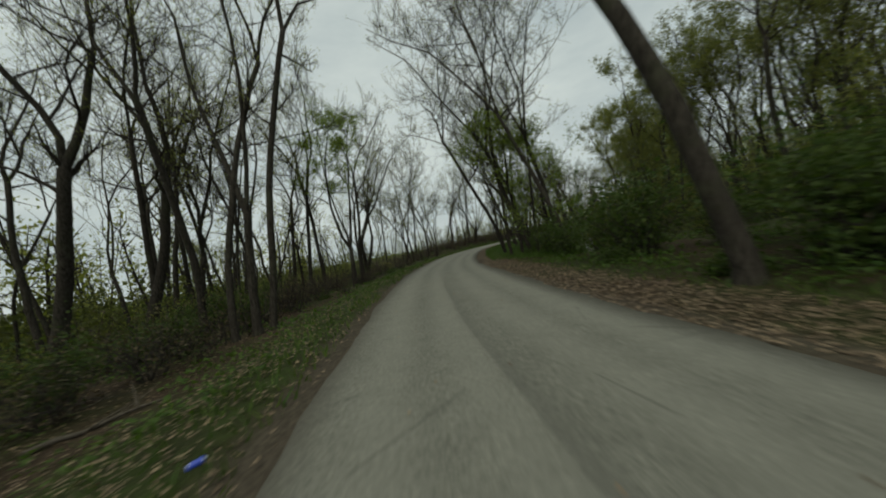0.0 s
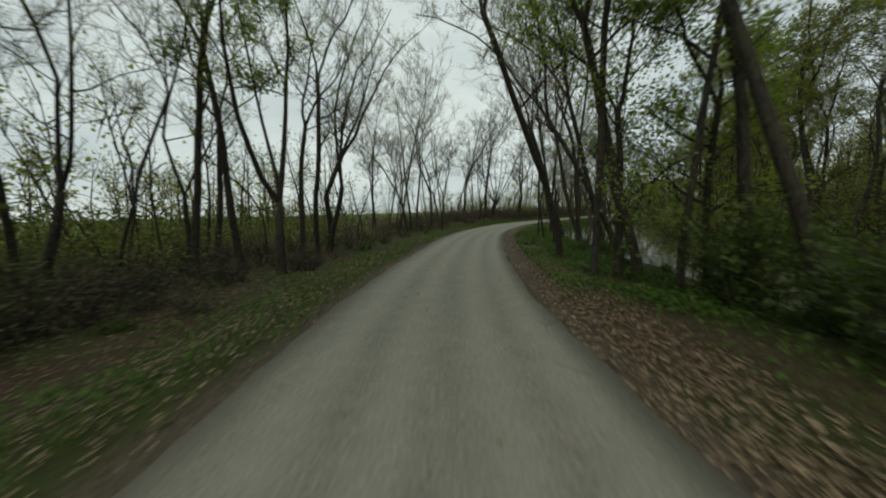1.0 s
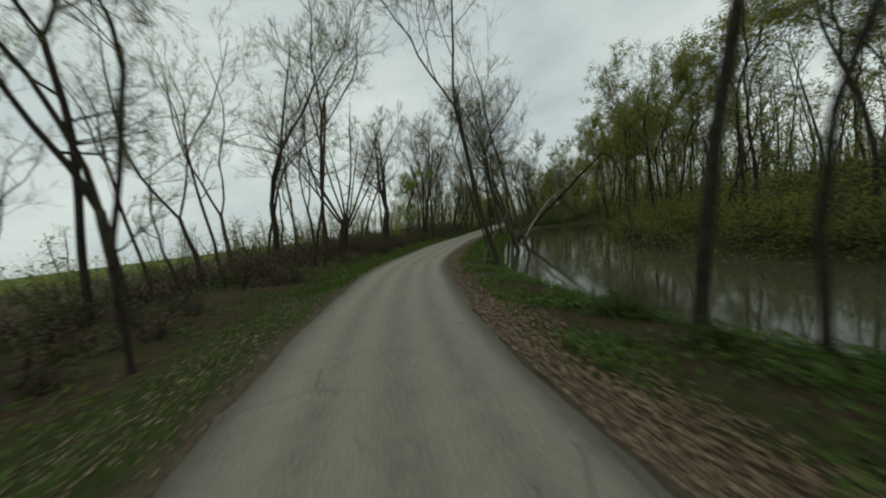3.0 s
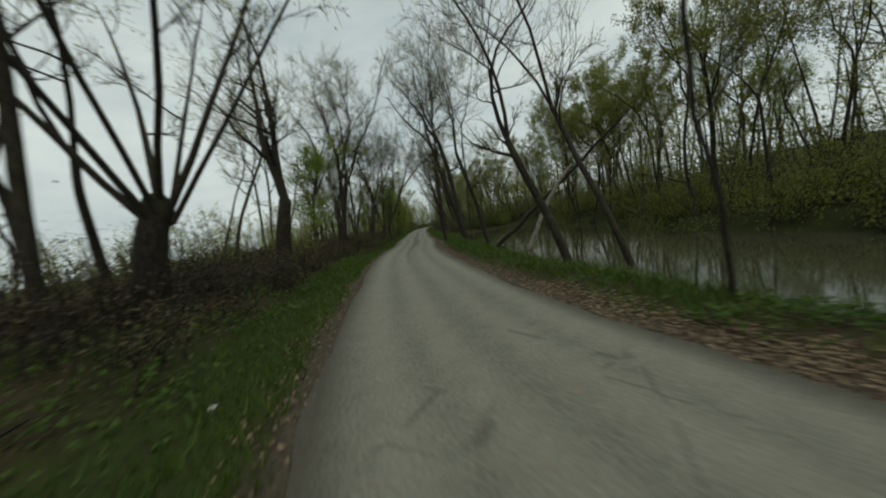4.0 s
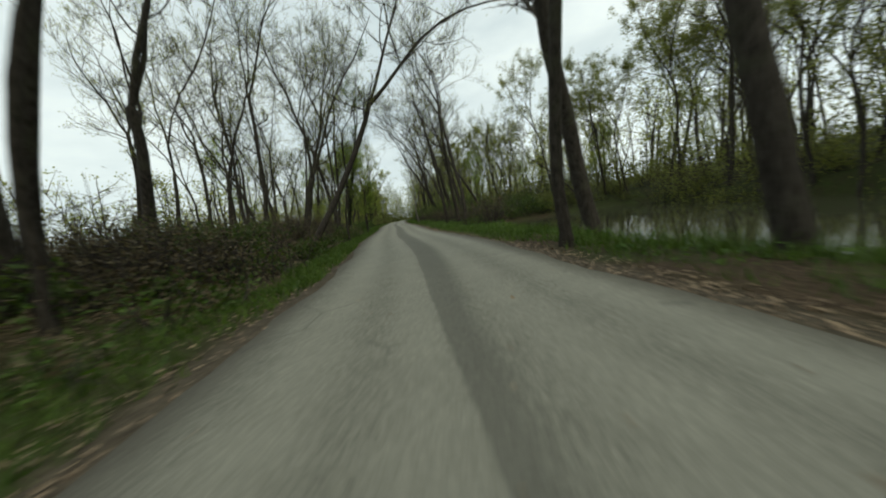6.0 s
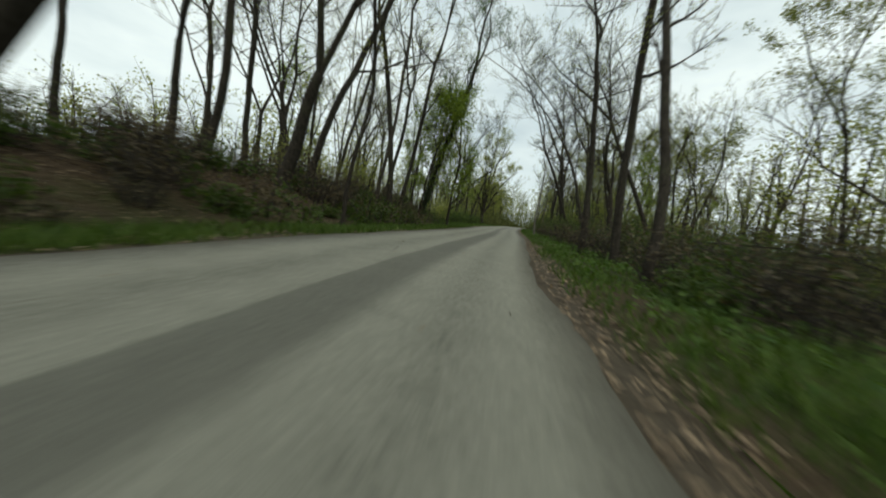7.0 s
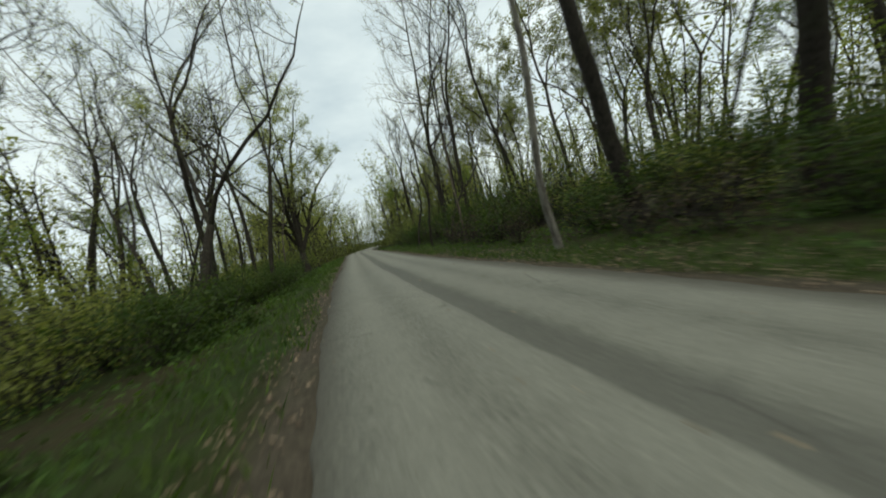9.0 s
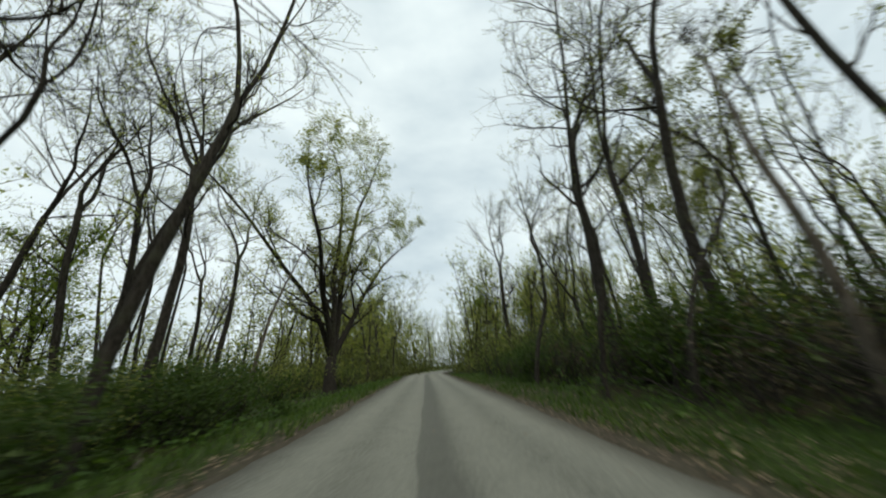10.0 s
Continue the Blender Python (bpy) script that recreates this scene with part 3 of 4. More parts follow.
def road_slab():
    s = np.arange(S0 + 0.5, SEND - 0.5, 0.3)
    rng = np.random.default_rng(5)
    rough = [np.convolve(rng.normal(size=len(s)), np.ones(5) / 5, "same") * 0.09 + 0.07 * np.sin(s * 0.31 + q) for q in (0.0, 2.0)]
    cols = [-W / 2, -W / 2 + 0.05, -1.5, -0.7, 0.0, 0.7, 1.5, W / 2 - 0.05, W / 2]
    rows = []
    for c in cols:
        v = np.full_like(s, c)
        if abs(c) > W / 2 - 0.1:
            v = v + np.sign(c) * rough[0 if c < 0 else 1]
        x, y = on_road(s, v)
        rows.append(np.stack([x, y, np.where(abs(c) > W / 2 - 0.01, -0.10, 0.0) + 0 * x, v, s], 1))
    grid = np.stack(rows, 1)
    n, k = grid.shape[:2]
    idx = np.arange(n * k).reshape(n, k)
    quads = np.stack([idx[:-1, :-1], idx[:-1, 1:], idx[1:, 1:], idx[1:, :-1]], -1).reshape(-1, 4)
    flat = grid.reshape(-1, 5)
    ob = mesh_object("road", flat[:, :3], quads, ASPHALT)
    lay = ob.data.uv_layers.new(name="road")
    loops = np.empty(len(ob.data.loops), int)
    ob.data.loops.foreach_get("vertex_index", loops)
    lay.data.foreach_set("uv", flat[loops][:, 3:5].ravel())
    tagged(ob, "narrow worn grey asphalt road with a dark centre joint", "road", kind="structure")


def creek():
    s = np.arange(-4, 108, 1.5)
    u = np.arange(4.4, 21.0, 1.5)
    gs, gu = np.meshgrid(s, u, indexing="ij")
    gu = gu + creek_shift(gs)
    x, y = on_road(gs, gu)
    n, k = gs.shape
    idx = np.arange(n * k).reshape(n, k)
    quads = np.stack([idx[:-1, :-1], idx[:-1, 1:], idx[1:, 1:], idx[1:, :-1]], -1).reshape(-1, 4)
    z = np.full(n * k, -0.85)
    ob = mesh_object("water", np.stack([x.ravel(), y.ravel(), z], 1), quads, WATER)
    tagged(smooth(ob), "still murky green creek reflecting the trees", "creek", kind="structure")


ground_sheet()
road_slab()
creek()


# ---- the trees along the road, one by one ----
grow("big", -7.0, 4.7, 0.40, -0.15, 0.01)
grow("big", 0.2, -14.7, 0.51, 0.16, -0.01)
grow("tall", 1.3, -10.0, 0.29, 0.11, -0.00)
grow("thin", 2.8, -19.6, 0.14, 0.18, -0.01)
grow("big", 4.0, -15.0, 0.51, 0.16, 0.01)
grow("tall", 4.8, -15.4, 0.29, 0.10, -0.00)
grow("thin", 5.1, -8.8, 0.14, -0.06, -0.00)
grow("tall", 5.9, -15.3, 0.29, -0.03, 0.00)
grow("fork", 5.9, -13.8, 0.38, 0.05, 0.00)
grow("big", 6.1, 7.3, 0.27, -0.25, 0.00)
grow("fork", 6.5, -11.7, 0.38, 0.12, 0.00)
grow("big", 7.8, 7.3, 0.27, -0.12, 0.00)
grow("tall", 8.2, -19.4, 0.29, 0.06, 0.00)
grow("tall", 8.3, 6.0, 0.17, -0.01, 0.00)
grow("leafy", 9.5, 7.4, 0.20, -0.05, 0.00)
grow("big", 10.3, 5.9, 0.30, -0.22, 0.00)
grow("tall", 10.3, 4.6, 0.21, -0.06, 0.00)
grow("tall", 10.4, -21.9, 0.29, 0.01, 0.00)
grow("leafy", 10.5, 5.4, 0.23, -0.12, 0.01)
grow("thin", 10.8, -13.1, 0.14, 0.12, -0.00)
grow("fork", 10.9, -16.6, 0.38, 0.15, -0.00)
grow("tall", 11.0, -18.2, 0.29, 0.09, 0.00)
grow("tall", 11.6, -10.6, 0.29, 0.06, 0.00)
grow("green", 12.7, -7.6, 0.40, 0.05, -0.00)
grow("tall", 15.0, 4.6, 0.29, -0.06, 0.00)
grow("thin", 15.3, -10.3, 0.10, -0.06, 0.00)
grow("big", 16.3, 7.5, 0.27, -0.23, 0.08)
grow("tall", 17.4, -8.6, 0.29, 0.05, -0.00)
grow("big", 17.8, 7.4, 0.27, -0.19, 0.06)
grow("tall", 18.7, -16.8, 0.37, 0.11, -0.00)
grow("fork", 19.3, -9.0, 0.38, 0.12, -0.01)
grow("fork", 20.8, -9.8, 0.45, 0.11, -0.00)
grow("tall", 20.8, 6.8, 0.17, -0.04, 0.01)
grow("thin", 21.0, 5.4, 0.14, -0.06, 0.02)
grow("big", 22.7, 7.3, 0.27, -0.19, 0.08)
grow("big", 24.0, 7.4, 0.27, -0.25, 0.10)
grow("thin", 24.4, 5.1, 0.14, -0.10, 0.03)
grow("pole", 24.6, -9.8, 0.16, -0.55, 0.18)
grow("big", 24.6, 6.4, 0.31, -0.20, 0.08)
grow("pale", 26.5, 6.9, 0.10, 0.14, -0.06)
grow("thin", 26.6, 4.8, 0.13, -0.10, 0.03)
grow("tall", 29.4, -11.3, 0.21, 0.14, -0.04)
grow("thin", 29.5, 6.2, 0.14, -0.05, 0.02)
grow("tall", 29.7, -8.5, 0.20, 0.21, -0.09)
grow("tall", 31.2, 5.9, 0.22, -0.02, 0.01)
grow("thin", 31.9, -9.8, 0.12, 0.08, -0.03)
grow("thin", 32.8, -13.4, 0.14, -0.07, 0.03)
grow("thin", 32.8, -17.6, 0.14, 0.15, -0.05)
grow("thin", 34.2, -5.8, 0.14, 0.07, -0.03)
grow("fork", 34.3, -10.3, 0.38, -0.18, 0.07)
grow("tall", 35.2, -10.3, 0.27, 0.05, -0.02)
grow("fork", 37.4, -8.7, 0.37, 0.10, -0.04)
grow("tall", 39.8, -12.3, 0.29, 0.05, -0.02)
grow("big", 43.2, 5.0, 0.27, -0.15, 0.14)
grow("pole", 43.5, 4.3, 0.11, 0.42, -0.40)
grow("tall", 46.5, -6.3, 0.18, 0.19, -0.18)
grow("thin", 46.5, 4.9, 0.10, -0.07, 0.08)
grow("fork", 48.2, -10.4, 0.46, 0.11, -0.05)
grow("tall", 49.1, -7.0, 0.25, 0.08, -0.08)
grow("pollard", 51.4, -6.9, 0.81, 0.12, -0.11)
grow("big", 52.7, 8.2, 0.27, -0.14, 0.22)
grow("big", 56.1, 7.5, 0.44, -0.10, 0.16)
grow("tall", 56.3, -18.0, 0.29, 0.12, -0.11)
grow("fork", 59.3, -6.3, 0.78, 0.05, -0.08)
grow("pole", 63.5, -7.9, 0.16, 0.17, -0.27)
grow("thin", 65.0, -12.5, 0.14, 0.09, -0.14)
grow("tall", 66.5, 4.9, 0.11, 0.06, -0.09)
grow("tall", 69.0, 6.8, 0.37, -0.11, 0.18)
grow("leafy", 69.6, -7.9, 0.24, 0.13, -0.21)
grow("tall", 69.8, -14.9, 0.29, 0.09, -0.13)
grow("tall", 70.4, -5.8, 0.27, 0.07, -0.11)
grow("tall", 71.3, 5.1, 0.44, -0.07, 0.11)
grow("thin", 72.1, -5.1, 0.14, 0.11, -0.17)
grow("fork", 72.9, -6.3, 0.38, 0.06, -0.09)
grow("tall", 73.9, -9.4, 0.29, 0.02, -0.02)
grow("tall", 74.3, 3.3, 0.29, -0.06, 0.09)
grow("tall", 74.4, -7.3, 0.29, 0.16, -0.24)
grow("tall", 76.5, 5.5, 0.48, -0.10, 0.16)
grow("fork", 79.6, -8.5, 0.38, 0.15, -0.23)
grow("tall", 81.0, -16.0, 0.29, -0.03, 0.05)
grow("tall", 82.3, -17.7, 0.29, 0.02, -0.04)
grow("big", 83.6, -4.3, 0.32, 0.58, -0.44)
grow("fork", 89.1, -13.0, 0.24, 0.01, -0.01)
grow("tall", 90.3, 5.0, 0.26, 0.01, -0.01)
grow("tall", 90.5, -8.8, 0.28, 0.21, -0.14)
grow("thin", 90.5, -3.4, 0.13, 0.06, -0.04)
grow("fork", 91.4, -6.4, 0.46, 0.16, -0.25)
grow("tall", 93.5, -6.9, 0.29, 0.20, -0.14)
grow("tall", 93.9, 5.2, 0.29, -0.04, 0.03)
grow("tall", 95.0, -11.8, 0.28, -0.06, 0.04)
grow("fork", 95.3, -9.5, 0.24, -0.10, 0.06)
grow("tall", 95.9, -5.0, 0.17, 0.00, -0.00)
grow("tall", 96.6, -7.7, 0.17, 0.18, -0.11)
grow("thin", 97.0, 18.3, 0.14, -0.49, 0.37)
grow("tall", 97.6, 4.8, 0.29, -0.08, 0.06)
grow("tall", 98.4, -5.4, 0.29, -0.03, 0.02)
grow("fork", 98.6, -13.1, 0.33, 0.00, -0.00)
grow("tall", 100.8, -5.7, 0.25, 0.17, -0.10)
grow("leafy", 103.4, -5.2, 0.14, 0.05, -0.04)
grow("ivy", 104.4, -5.3, 0.30, 0.15, -0.12)
grow("leafy", 104.5, -3.3, 0.20, -0.03, 0.03)
grow("tall", 105.3, 10.5, 0.29, -0.34, 0.20)
grow("tall", 106.8, -13.9, 0.17, 0.12, -0.10)
grow("fork", 108.5, 9.0, 0.46, -0.17, 0.14)
grow("big", 111.1, 7.7, 0.30, -0.22, 0.28)
grow("big", 113.4, 6.8, 0.30, -0.21, 0.27)
grow("tall", 116.4, 11.4, 0.29, -0.18, 0.15)
grow("tall", 117.6, -8.9, 0.29, 0.08, -0.10)
grow("big", 118.4, 9.4, 0.57, -0.13, 0.16)
grow("thin", 118.9, -8.5, 0.14, 0.08, -0.10)
grow("pale", 121.6, 4.1, 0.22, -0.09, 0.17)
grow("big", 121.8, 7.4, 0.55, -0.12, 0.15)
grow("tall", 124.9, -22.0, 0.29, 0.10, -0.12)
grow("tall", 125.8, -10.8, 0.30, 0.05, -0.07)
grow("tall", 126.8, -14.0, 0.29, 0.07, -0.08)
grow("fork", 130.9, -8.2, 0.46, 0.08, -0.10)
grow("pole", 132.5, 5.6, 0.19, -0.03, 0.06)
grow("tall", 133.3, -29.8, 0.29, 0.10, -0.13)
grow("tall", 133.6, -8.4, 0.29, 0.06, -0.11)
grow("thin", 133.9, -9.8, 0.14, 0.05, -0.09)
grow("big", 135.2, -6.1, 0.27, 0.05, -0.06)
grow("thin", 135.7, 5.7, 0.16, 0.18, -0.23)
grow("big", 136.8, 7.9, 0.37, -0.03, 0.03)
grow("tall", 137.0, -16.2, 0.29, 0.09, -0.17)
grow("thin", 137.4, 4.6, 0.16, 0.02, -0.02)
grow("big", 139.2, 7.7, 0.34, 0.02, -0.02)
grow("tall", 140.4, -11.0, 0.34, 0.06, -0.11)
grow("big", 141.0, 7.2, 0.48, 0.01, -0.01)
grow("pole", 141.5, -6.6, 0.16, 0.09, -0.11)
grow("tall", 141.6, -17.1, 0.29, 0.06, -0.08)
grow("thin", 143.9, 5.0, 0.22, 0.04, -0.06)
grow("leafy", 144.2, -16.9, 0.24, -0.10, 0.12)
grow("maple", 151.5, -6.3, 0.90, -0.02, 0.03)
grow("tall", 161.5, 8.3, 0.48, 0.08, -0.11)
grow("fork", -0.9, -6.6, 0.30, 0.05, 0.00)
grow("tall", -0.6, -6.2, 0.24, 0.13, -0.01)
grow("tall", -1.3, -7.1, 0.22, 0.00, 0.00)


# ---- the woods behind: templates, then copies that share their meshes ----
WILD = np.random.default_rng(77)


def is_wet(s, u):
    c = float(creek_shift(np.array(s)))
    return 4.6 + c < u < 14.9 + c + float(creek_wider(np.array(s))) and -6 < s < 97


def scatter(many, s_range, u_range, apart=0.0, taken=None):
    """Random places along the road, in road coordinates."""
    out = [] if taken is None else taken
    tries, got = 0, []
    while len(got) < many and tries < many * 60:
        tries += 1
        s, u = WILD.uniform(*s_range), WILD.uniform(*u_range)
        if u_range[0] > 14:
            # the inside of the bend: evenly over the plan, not along the road
            s, u = (float(v[0]) for v in road_place(WILD.uniform(5, 100), WILD.uniform(-20, 92)))
            if not (s_range[0] < s < s_range[1] and u_range[0] < u < u_range[1]):
                continue
        if is_wet(s, u):
            continue
        x, y = on_road(s, u)
        if abs(road_place(x, y)[1][0]) < min(abs(u_range[0]), abs(u_range[1])) - 0.3:
            continue
        if apart and any((x - a) ** 2 + (y - b) ** 2 < apart**2 for a, b in out):
            continue
        out.append((x, y))
        got.append((s, u))
    return got


def stand(template, places, low, high, tilt=0.06, sink=0.05):
    made = []
    for s, u in places:
        x, y, z = ground_at(s, u)
        size = WILD.uniform(low, high)
        m = Matrix.Translation((x, y, z - sink)) @ Euler((WILD.normal() * tilt, WILD.normal() * tilt, WILD.uniform(0, 6.28))).to_matrix().to_4x4()
        made.append(copy_thing(template, m @ Matrix.Diagonal((size, size, size * WILD.uniform(0.9, 1.15), 1))))
    return made


def woodland():
    kinds = [("tall", 0.30, 0.62, (0.5, 1.25)), ("fork", 0.32, 0.62, (0.5, 1.25)), ("tall", 0.22, 0.55, (0.55, 1.3)),
             ("thin", 0.16, 1.0, (0.9, 1.2)), ("fork", 0.26, 0.62, (0.5, 1.25)), ("leafy", 0.2, 0.6, (0.3, 1.25)), ("bank", 0.24, 0.7, (0.8, 1.0)), ("bank", 0.2, 0.7, (0.7, 1.0))]
    bases = []
    for i, (kind, dia, twig, leaf) in enumerate(kinds):
        s, u = [(60, 20), (20, 26), (30, 30), (75, 19), (-8, 16), (118, 14), (50, 22), (66, 25)][i]
        x, y, z = ground_at(s, u)
        t = make_tree(kind, dia, (0.03 * i - 0.08, 0.05), 900 + i, (x, y, z), twig, 5, False, leaf)
        tagged(t, group="woodland trees behind the roadside")
        bases.append(t)
    taken = []
    zones = [
        # many, s from to, u from to
        (30, (116, 160), (8.0, 30)),
        (34, (-16, 44), (-24, -7.5)),
        (9, (40, 56), (-16, -9)),
        (14, (84, 110), (-18, -9)),
        (30, (104, 160), (-22, -7)),
    ]
    for many, sr, ur in zones:
        for s, u in scatter(many, sr, ur, 1.6, taken):
            i = int(WILD.integers(0, 6 if s > 104 or u > 0 else 5))
            if i == 5 and WILD.uniform() < 0.4:
                i = 3
            stand(bases[i], [(s, u)], 0.7, 1.1)
    hill = scatter(52, (0, 104), (16.4, 27), 1.6, taken) + scatter(14, (-14, 6), (11, 26), 1.6, taken) + scatter(12, (122, 152), (10, 24), 1.6, taken)
    tree_mass("hill_woods", "bushy spring trees covering the hillside beyond the creek", bases[6:8], hill)
    behind = scatter(56, (0, 104), (18, 46), 1.6, taken) + scatter(24, (-16, 8), (10, 36), 1.6, taken)
    behind += scatter(22, (160, 202), (5, 26), 1.6, taken) + scatter(20, (160, 202), (-26, -5), 1.6, taken)
    tree_mass("woods_behind", "bare and budding trees standing close behind one another", bases[:6], behind)


def tree_mass(name, label, templates, places):
    """Many trees too far back to tell apart: the templates' meshes, turned and joined by material."""
    heaps = {}
    for s, u in places:
        x, y, z = ground_at(s, u)
        template = templates[int(WILD.integers(0, len(templates)))]
        size, turn, tip = WILD.uniform(0.7, 1.15), WILD.uniform(0, 6.28), WILD.normal(size=2) * 0.05
        m = np.array(Euler((tip[0], tip[1], turn)).to_matrix()) * size
        for part in template.children:
            key = (part.name.split(".")[0], part.data.materials[0].name)
            if key not in heaps:
                heaps[key] = [[], [], 0]
            heap, me = heaps[key], part.data
            v = np.empty(len(me.vertices) * 3, np.float32)
            me.vertices.foreach_get("co", v)
            f = np.empty(len(me.loops), np.int32)
            me.loops.foreach_get("vertex_index", f)
            heap[0].append(v.reshape(-1, 3) @ m.T + np.array([x, y, z - 0.1]))
            heap[1].append(f.reshape(len(me.polygons), -1) + heap[2])
            heap[2] += len(me.vertices)
    thing = tagged(new(name), label, "woodland", kind="stuff")
    for (part, mat), (v, f, _) in heaps.items():
        tagged(smooth(mesh_object(part + "_mass", np.concatenate(v), np.concatenate(f), bpy.data.materials[mat], thing)), kind="stuff")


def make_bush(name, label, seed, stems, leaves, size, mat, height, wide, bare):
    rng = np.random.default_rng(seed)
    bush = tagged(new(name), label, "shrub", "shrubs under the trees")
    wood, ends = Tubes(), []
    for _ in range(stems):
        turn, out = rng.uniform(0, 6.28), rng.uniform(0.1, 0.8) * wide
        way = np.array([np.cos(turn) * out, np.sin(turn) * out, 1.0])
        root = np.array([np.cos(turn), np.sin(turn), 0]) * rng.uniform(0, 0.25) - np.array([0, 0, 0.1])
        pts = wander(rng, root, way / np.linalg.norm(way), height * rng.uniform(0.6, 1.1), 3, 0.22, -0.05)
        wood.add(pts, np.linspace(0.016, 0.004, 4), 3, False)
        ends += [pts[1], *pts[2:], (pts[2] + pts[3]) / 2]
        for _ in range(bare):
            j = int(rng.integers(1, 3))
            w = rng.normal(size=3) + np.array([0, 0, 0.5])
            p2 = wander(rng, pts[j], w / np.linalg.norm(w), height * rng.uniform(0.2, 0.5), 1, 0.25)
            wood.add(p2, (0.008, 0.003), 3, False)
            ends += list(p2[1:])
    tagged(wood.build("stem_tangle", BARK_TWIG, bush), kind="stuff")
    ends = np.array(ends)
    at = ends[rng.integers(0, len(ends), leaves)] + rng.normal(size=(leaves, 3)) * 0.10 * height**0.5
    at[:, 2] = np.maximum(at[:, 2], 0.03)
    v, f = leaf_cards(rng, at, size, 0.3, True)
    tagged(mesh_object("foliage", v, f, mat, bush), kind="stuff")
    return bush


def understory():
    """The nearer shrubs, each a thing of its own."""
    green = make_bush("bush", "leafy green roadside shrub with many thin stems", 1, 18, 1700, 0.09, LEAF_BUSH, 1.9, 0.8, 2)
    fresh = make_bush("honeysuckle", "tall honeysuckle shrub in young yellow-green leaf", 2, 15, 1500, 0.08, LEAF_SPRING, 2.8, 0.6, 3)
    brush = make_bush("brush_clump", "tangled brown brush with few buds", 3, 22, 420, 0.06, BUD, 1.5, 1.1, 3)
    low = make_bush("bramble", "low dark green bramble clump", 4, 14, 950, 0.095, LEAF_BUSH, 0.8, 1.3, 1)
    for ob, (s, u) in ((green, (-3, 8.2)), (fresh, (124, 7.6)), (brush, (52, -7.2)), (low, (112, -6.0))):
        ob.location = ground_at(s, u)
    for template, many, sr, ur, a, b in (
        (green, 22, (-13, 10), (6.2, 12), 0.8, 1.6),
        (low, 12, (-12, 34), (5.0, 8.4), 0.5, 0.9),
        (green, 4, (3, 16), (5.8, 8.0), 0.5, 0.9),
        (green, 16, (126, 144), (-9.5, -4.9), 0.8, 1.3),
        (brush, 44, (-13, 44), (-12, -5.6), 0.5, 1.1),
        (low, 14, (-13, 44), (-10, -5.2), 0.5, 0.9),
        (fresh, 4, (-13, 44), (-13, -8.5), 0.5, 0.8),
        (brush, 64, (42, 104), (-9, -4.8), 0.6, 1.2),
        (green, 9, (46, 104), (-9, -5.6), 0.4, 0.7),
        (fresh, 8, (60, 104), (-10, -6.5), 0.7, 1.1),
        (brush, 20, (76, 106), (-7.5, -4.3), 0.6, 1.0),
        (low, 16, (76, 106), (-7, -4.2), 0.6, 1.1),
        (brush, 12, (-10, 16), (-11, -6.5), 0.8, 1.3),
        (green, 8, (-6, 14), (-12, -8), 0.7, 1.1),
        (brush, 34, (86, 112), (4.9, 11), 0.8, 1.5),
        (low, 12, (86, 112), (4.8, 9), 0.7, 1.1),
        (green, 24, (106, 154), (5.2, 10), 0.8, 1.5),
        (brush, 26, (106, 150), (4.9, 9), 0.8, 1.5),
        (fresh, 8, (114, 160), (7, 12), 0.9, 1.4),
        (low, 12, (102, 150), (-8, -4.4), 0.7, 1.3),
        (green, 22, (106, 160), (-13, -6.4), 0.8, 1.3),
        (fresh, 14, (116, 165), (-14, -7), 0.7, 1.4),
    ):
        stand(template, scatter(many, sr, ur, 0.7), a, b, 0.1, 0.02)


def thicket(name, label, mat, seed, zones, size, per):
    """Dense undergrowth further off, one uncountable mass of stems and leaves."""
    rng = np.random.default_rng(seed)
    wood, at = Tubes(), []
    for many, sr, ur, h_low, h_high in zones:
        for s, u in scatter(many, sr, ur):
            x, y, z = ground_at(s, u)
            h = rng.uniform(h_low, h_high)
            tips = []
            for _ in range(7):
                turn, out = rng.uniform(0, 6.28), rng.uniform(0.15, 0.9)
                way = np.array([np.cos(turn) * out, np.sin(turn) * out, 1.0])
                pts = wander(rng, (x + rng.normal() * 0.3, y + rng.normal() * 0.3, z - 0.1), way / np.linalg.norm(way), h * rng.uniform(0.6, 1.15), 2, 0.25, -0.04)
                wood.add(pts, (0.03, 0.018, 0.006), 3, False)
                tips += [pts[1] * (1 - q) + pts[2] * q for q in (0, 0.35, 0.7, 1)] + [pts[0] * 0.4 + pts[1] * 0.6]
            tips = np.array(tips)
            k = int(per * rng.uniform(0.6, 1.3))
            at.append(tips[rng.integers(0, len(tips), k)] + rng.normal(size=(k, 3)) * 0.17 * h**0.6)
    thing = tagged(new(name), label, "undergrowth", kind="stuff")
    tagged(wood.build("stem_tangle", BARK_TWIG, thing), kind="stuff")
    v, f = leaf_cards(rng, np.concatenate(at), size, 0.2, True)
    tagged(mesh_object("foliage", v, f, mat, thing), kind="stuff")


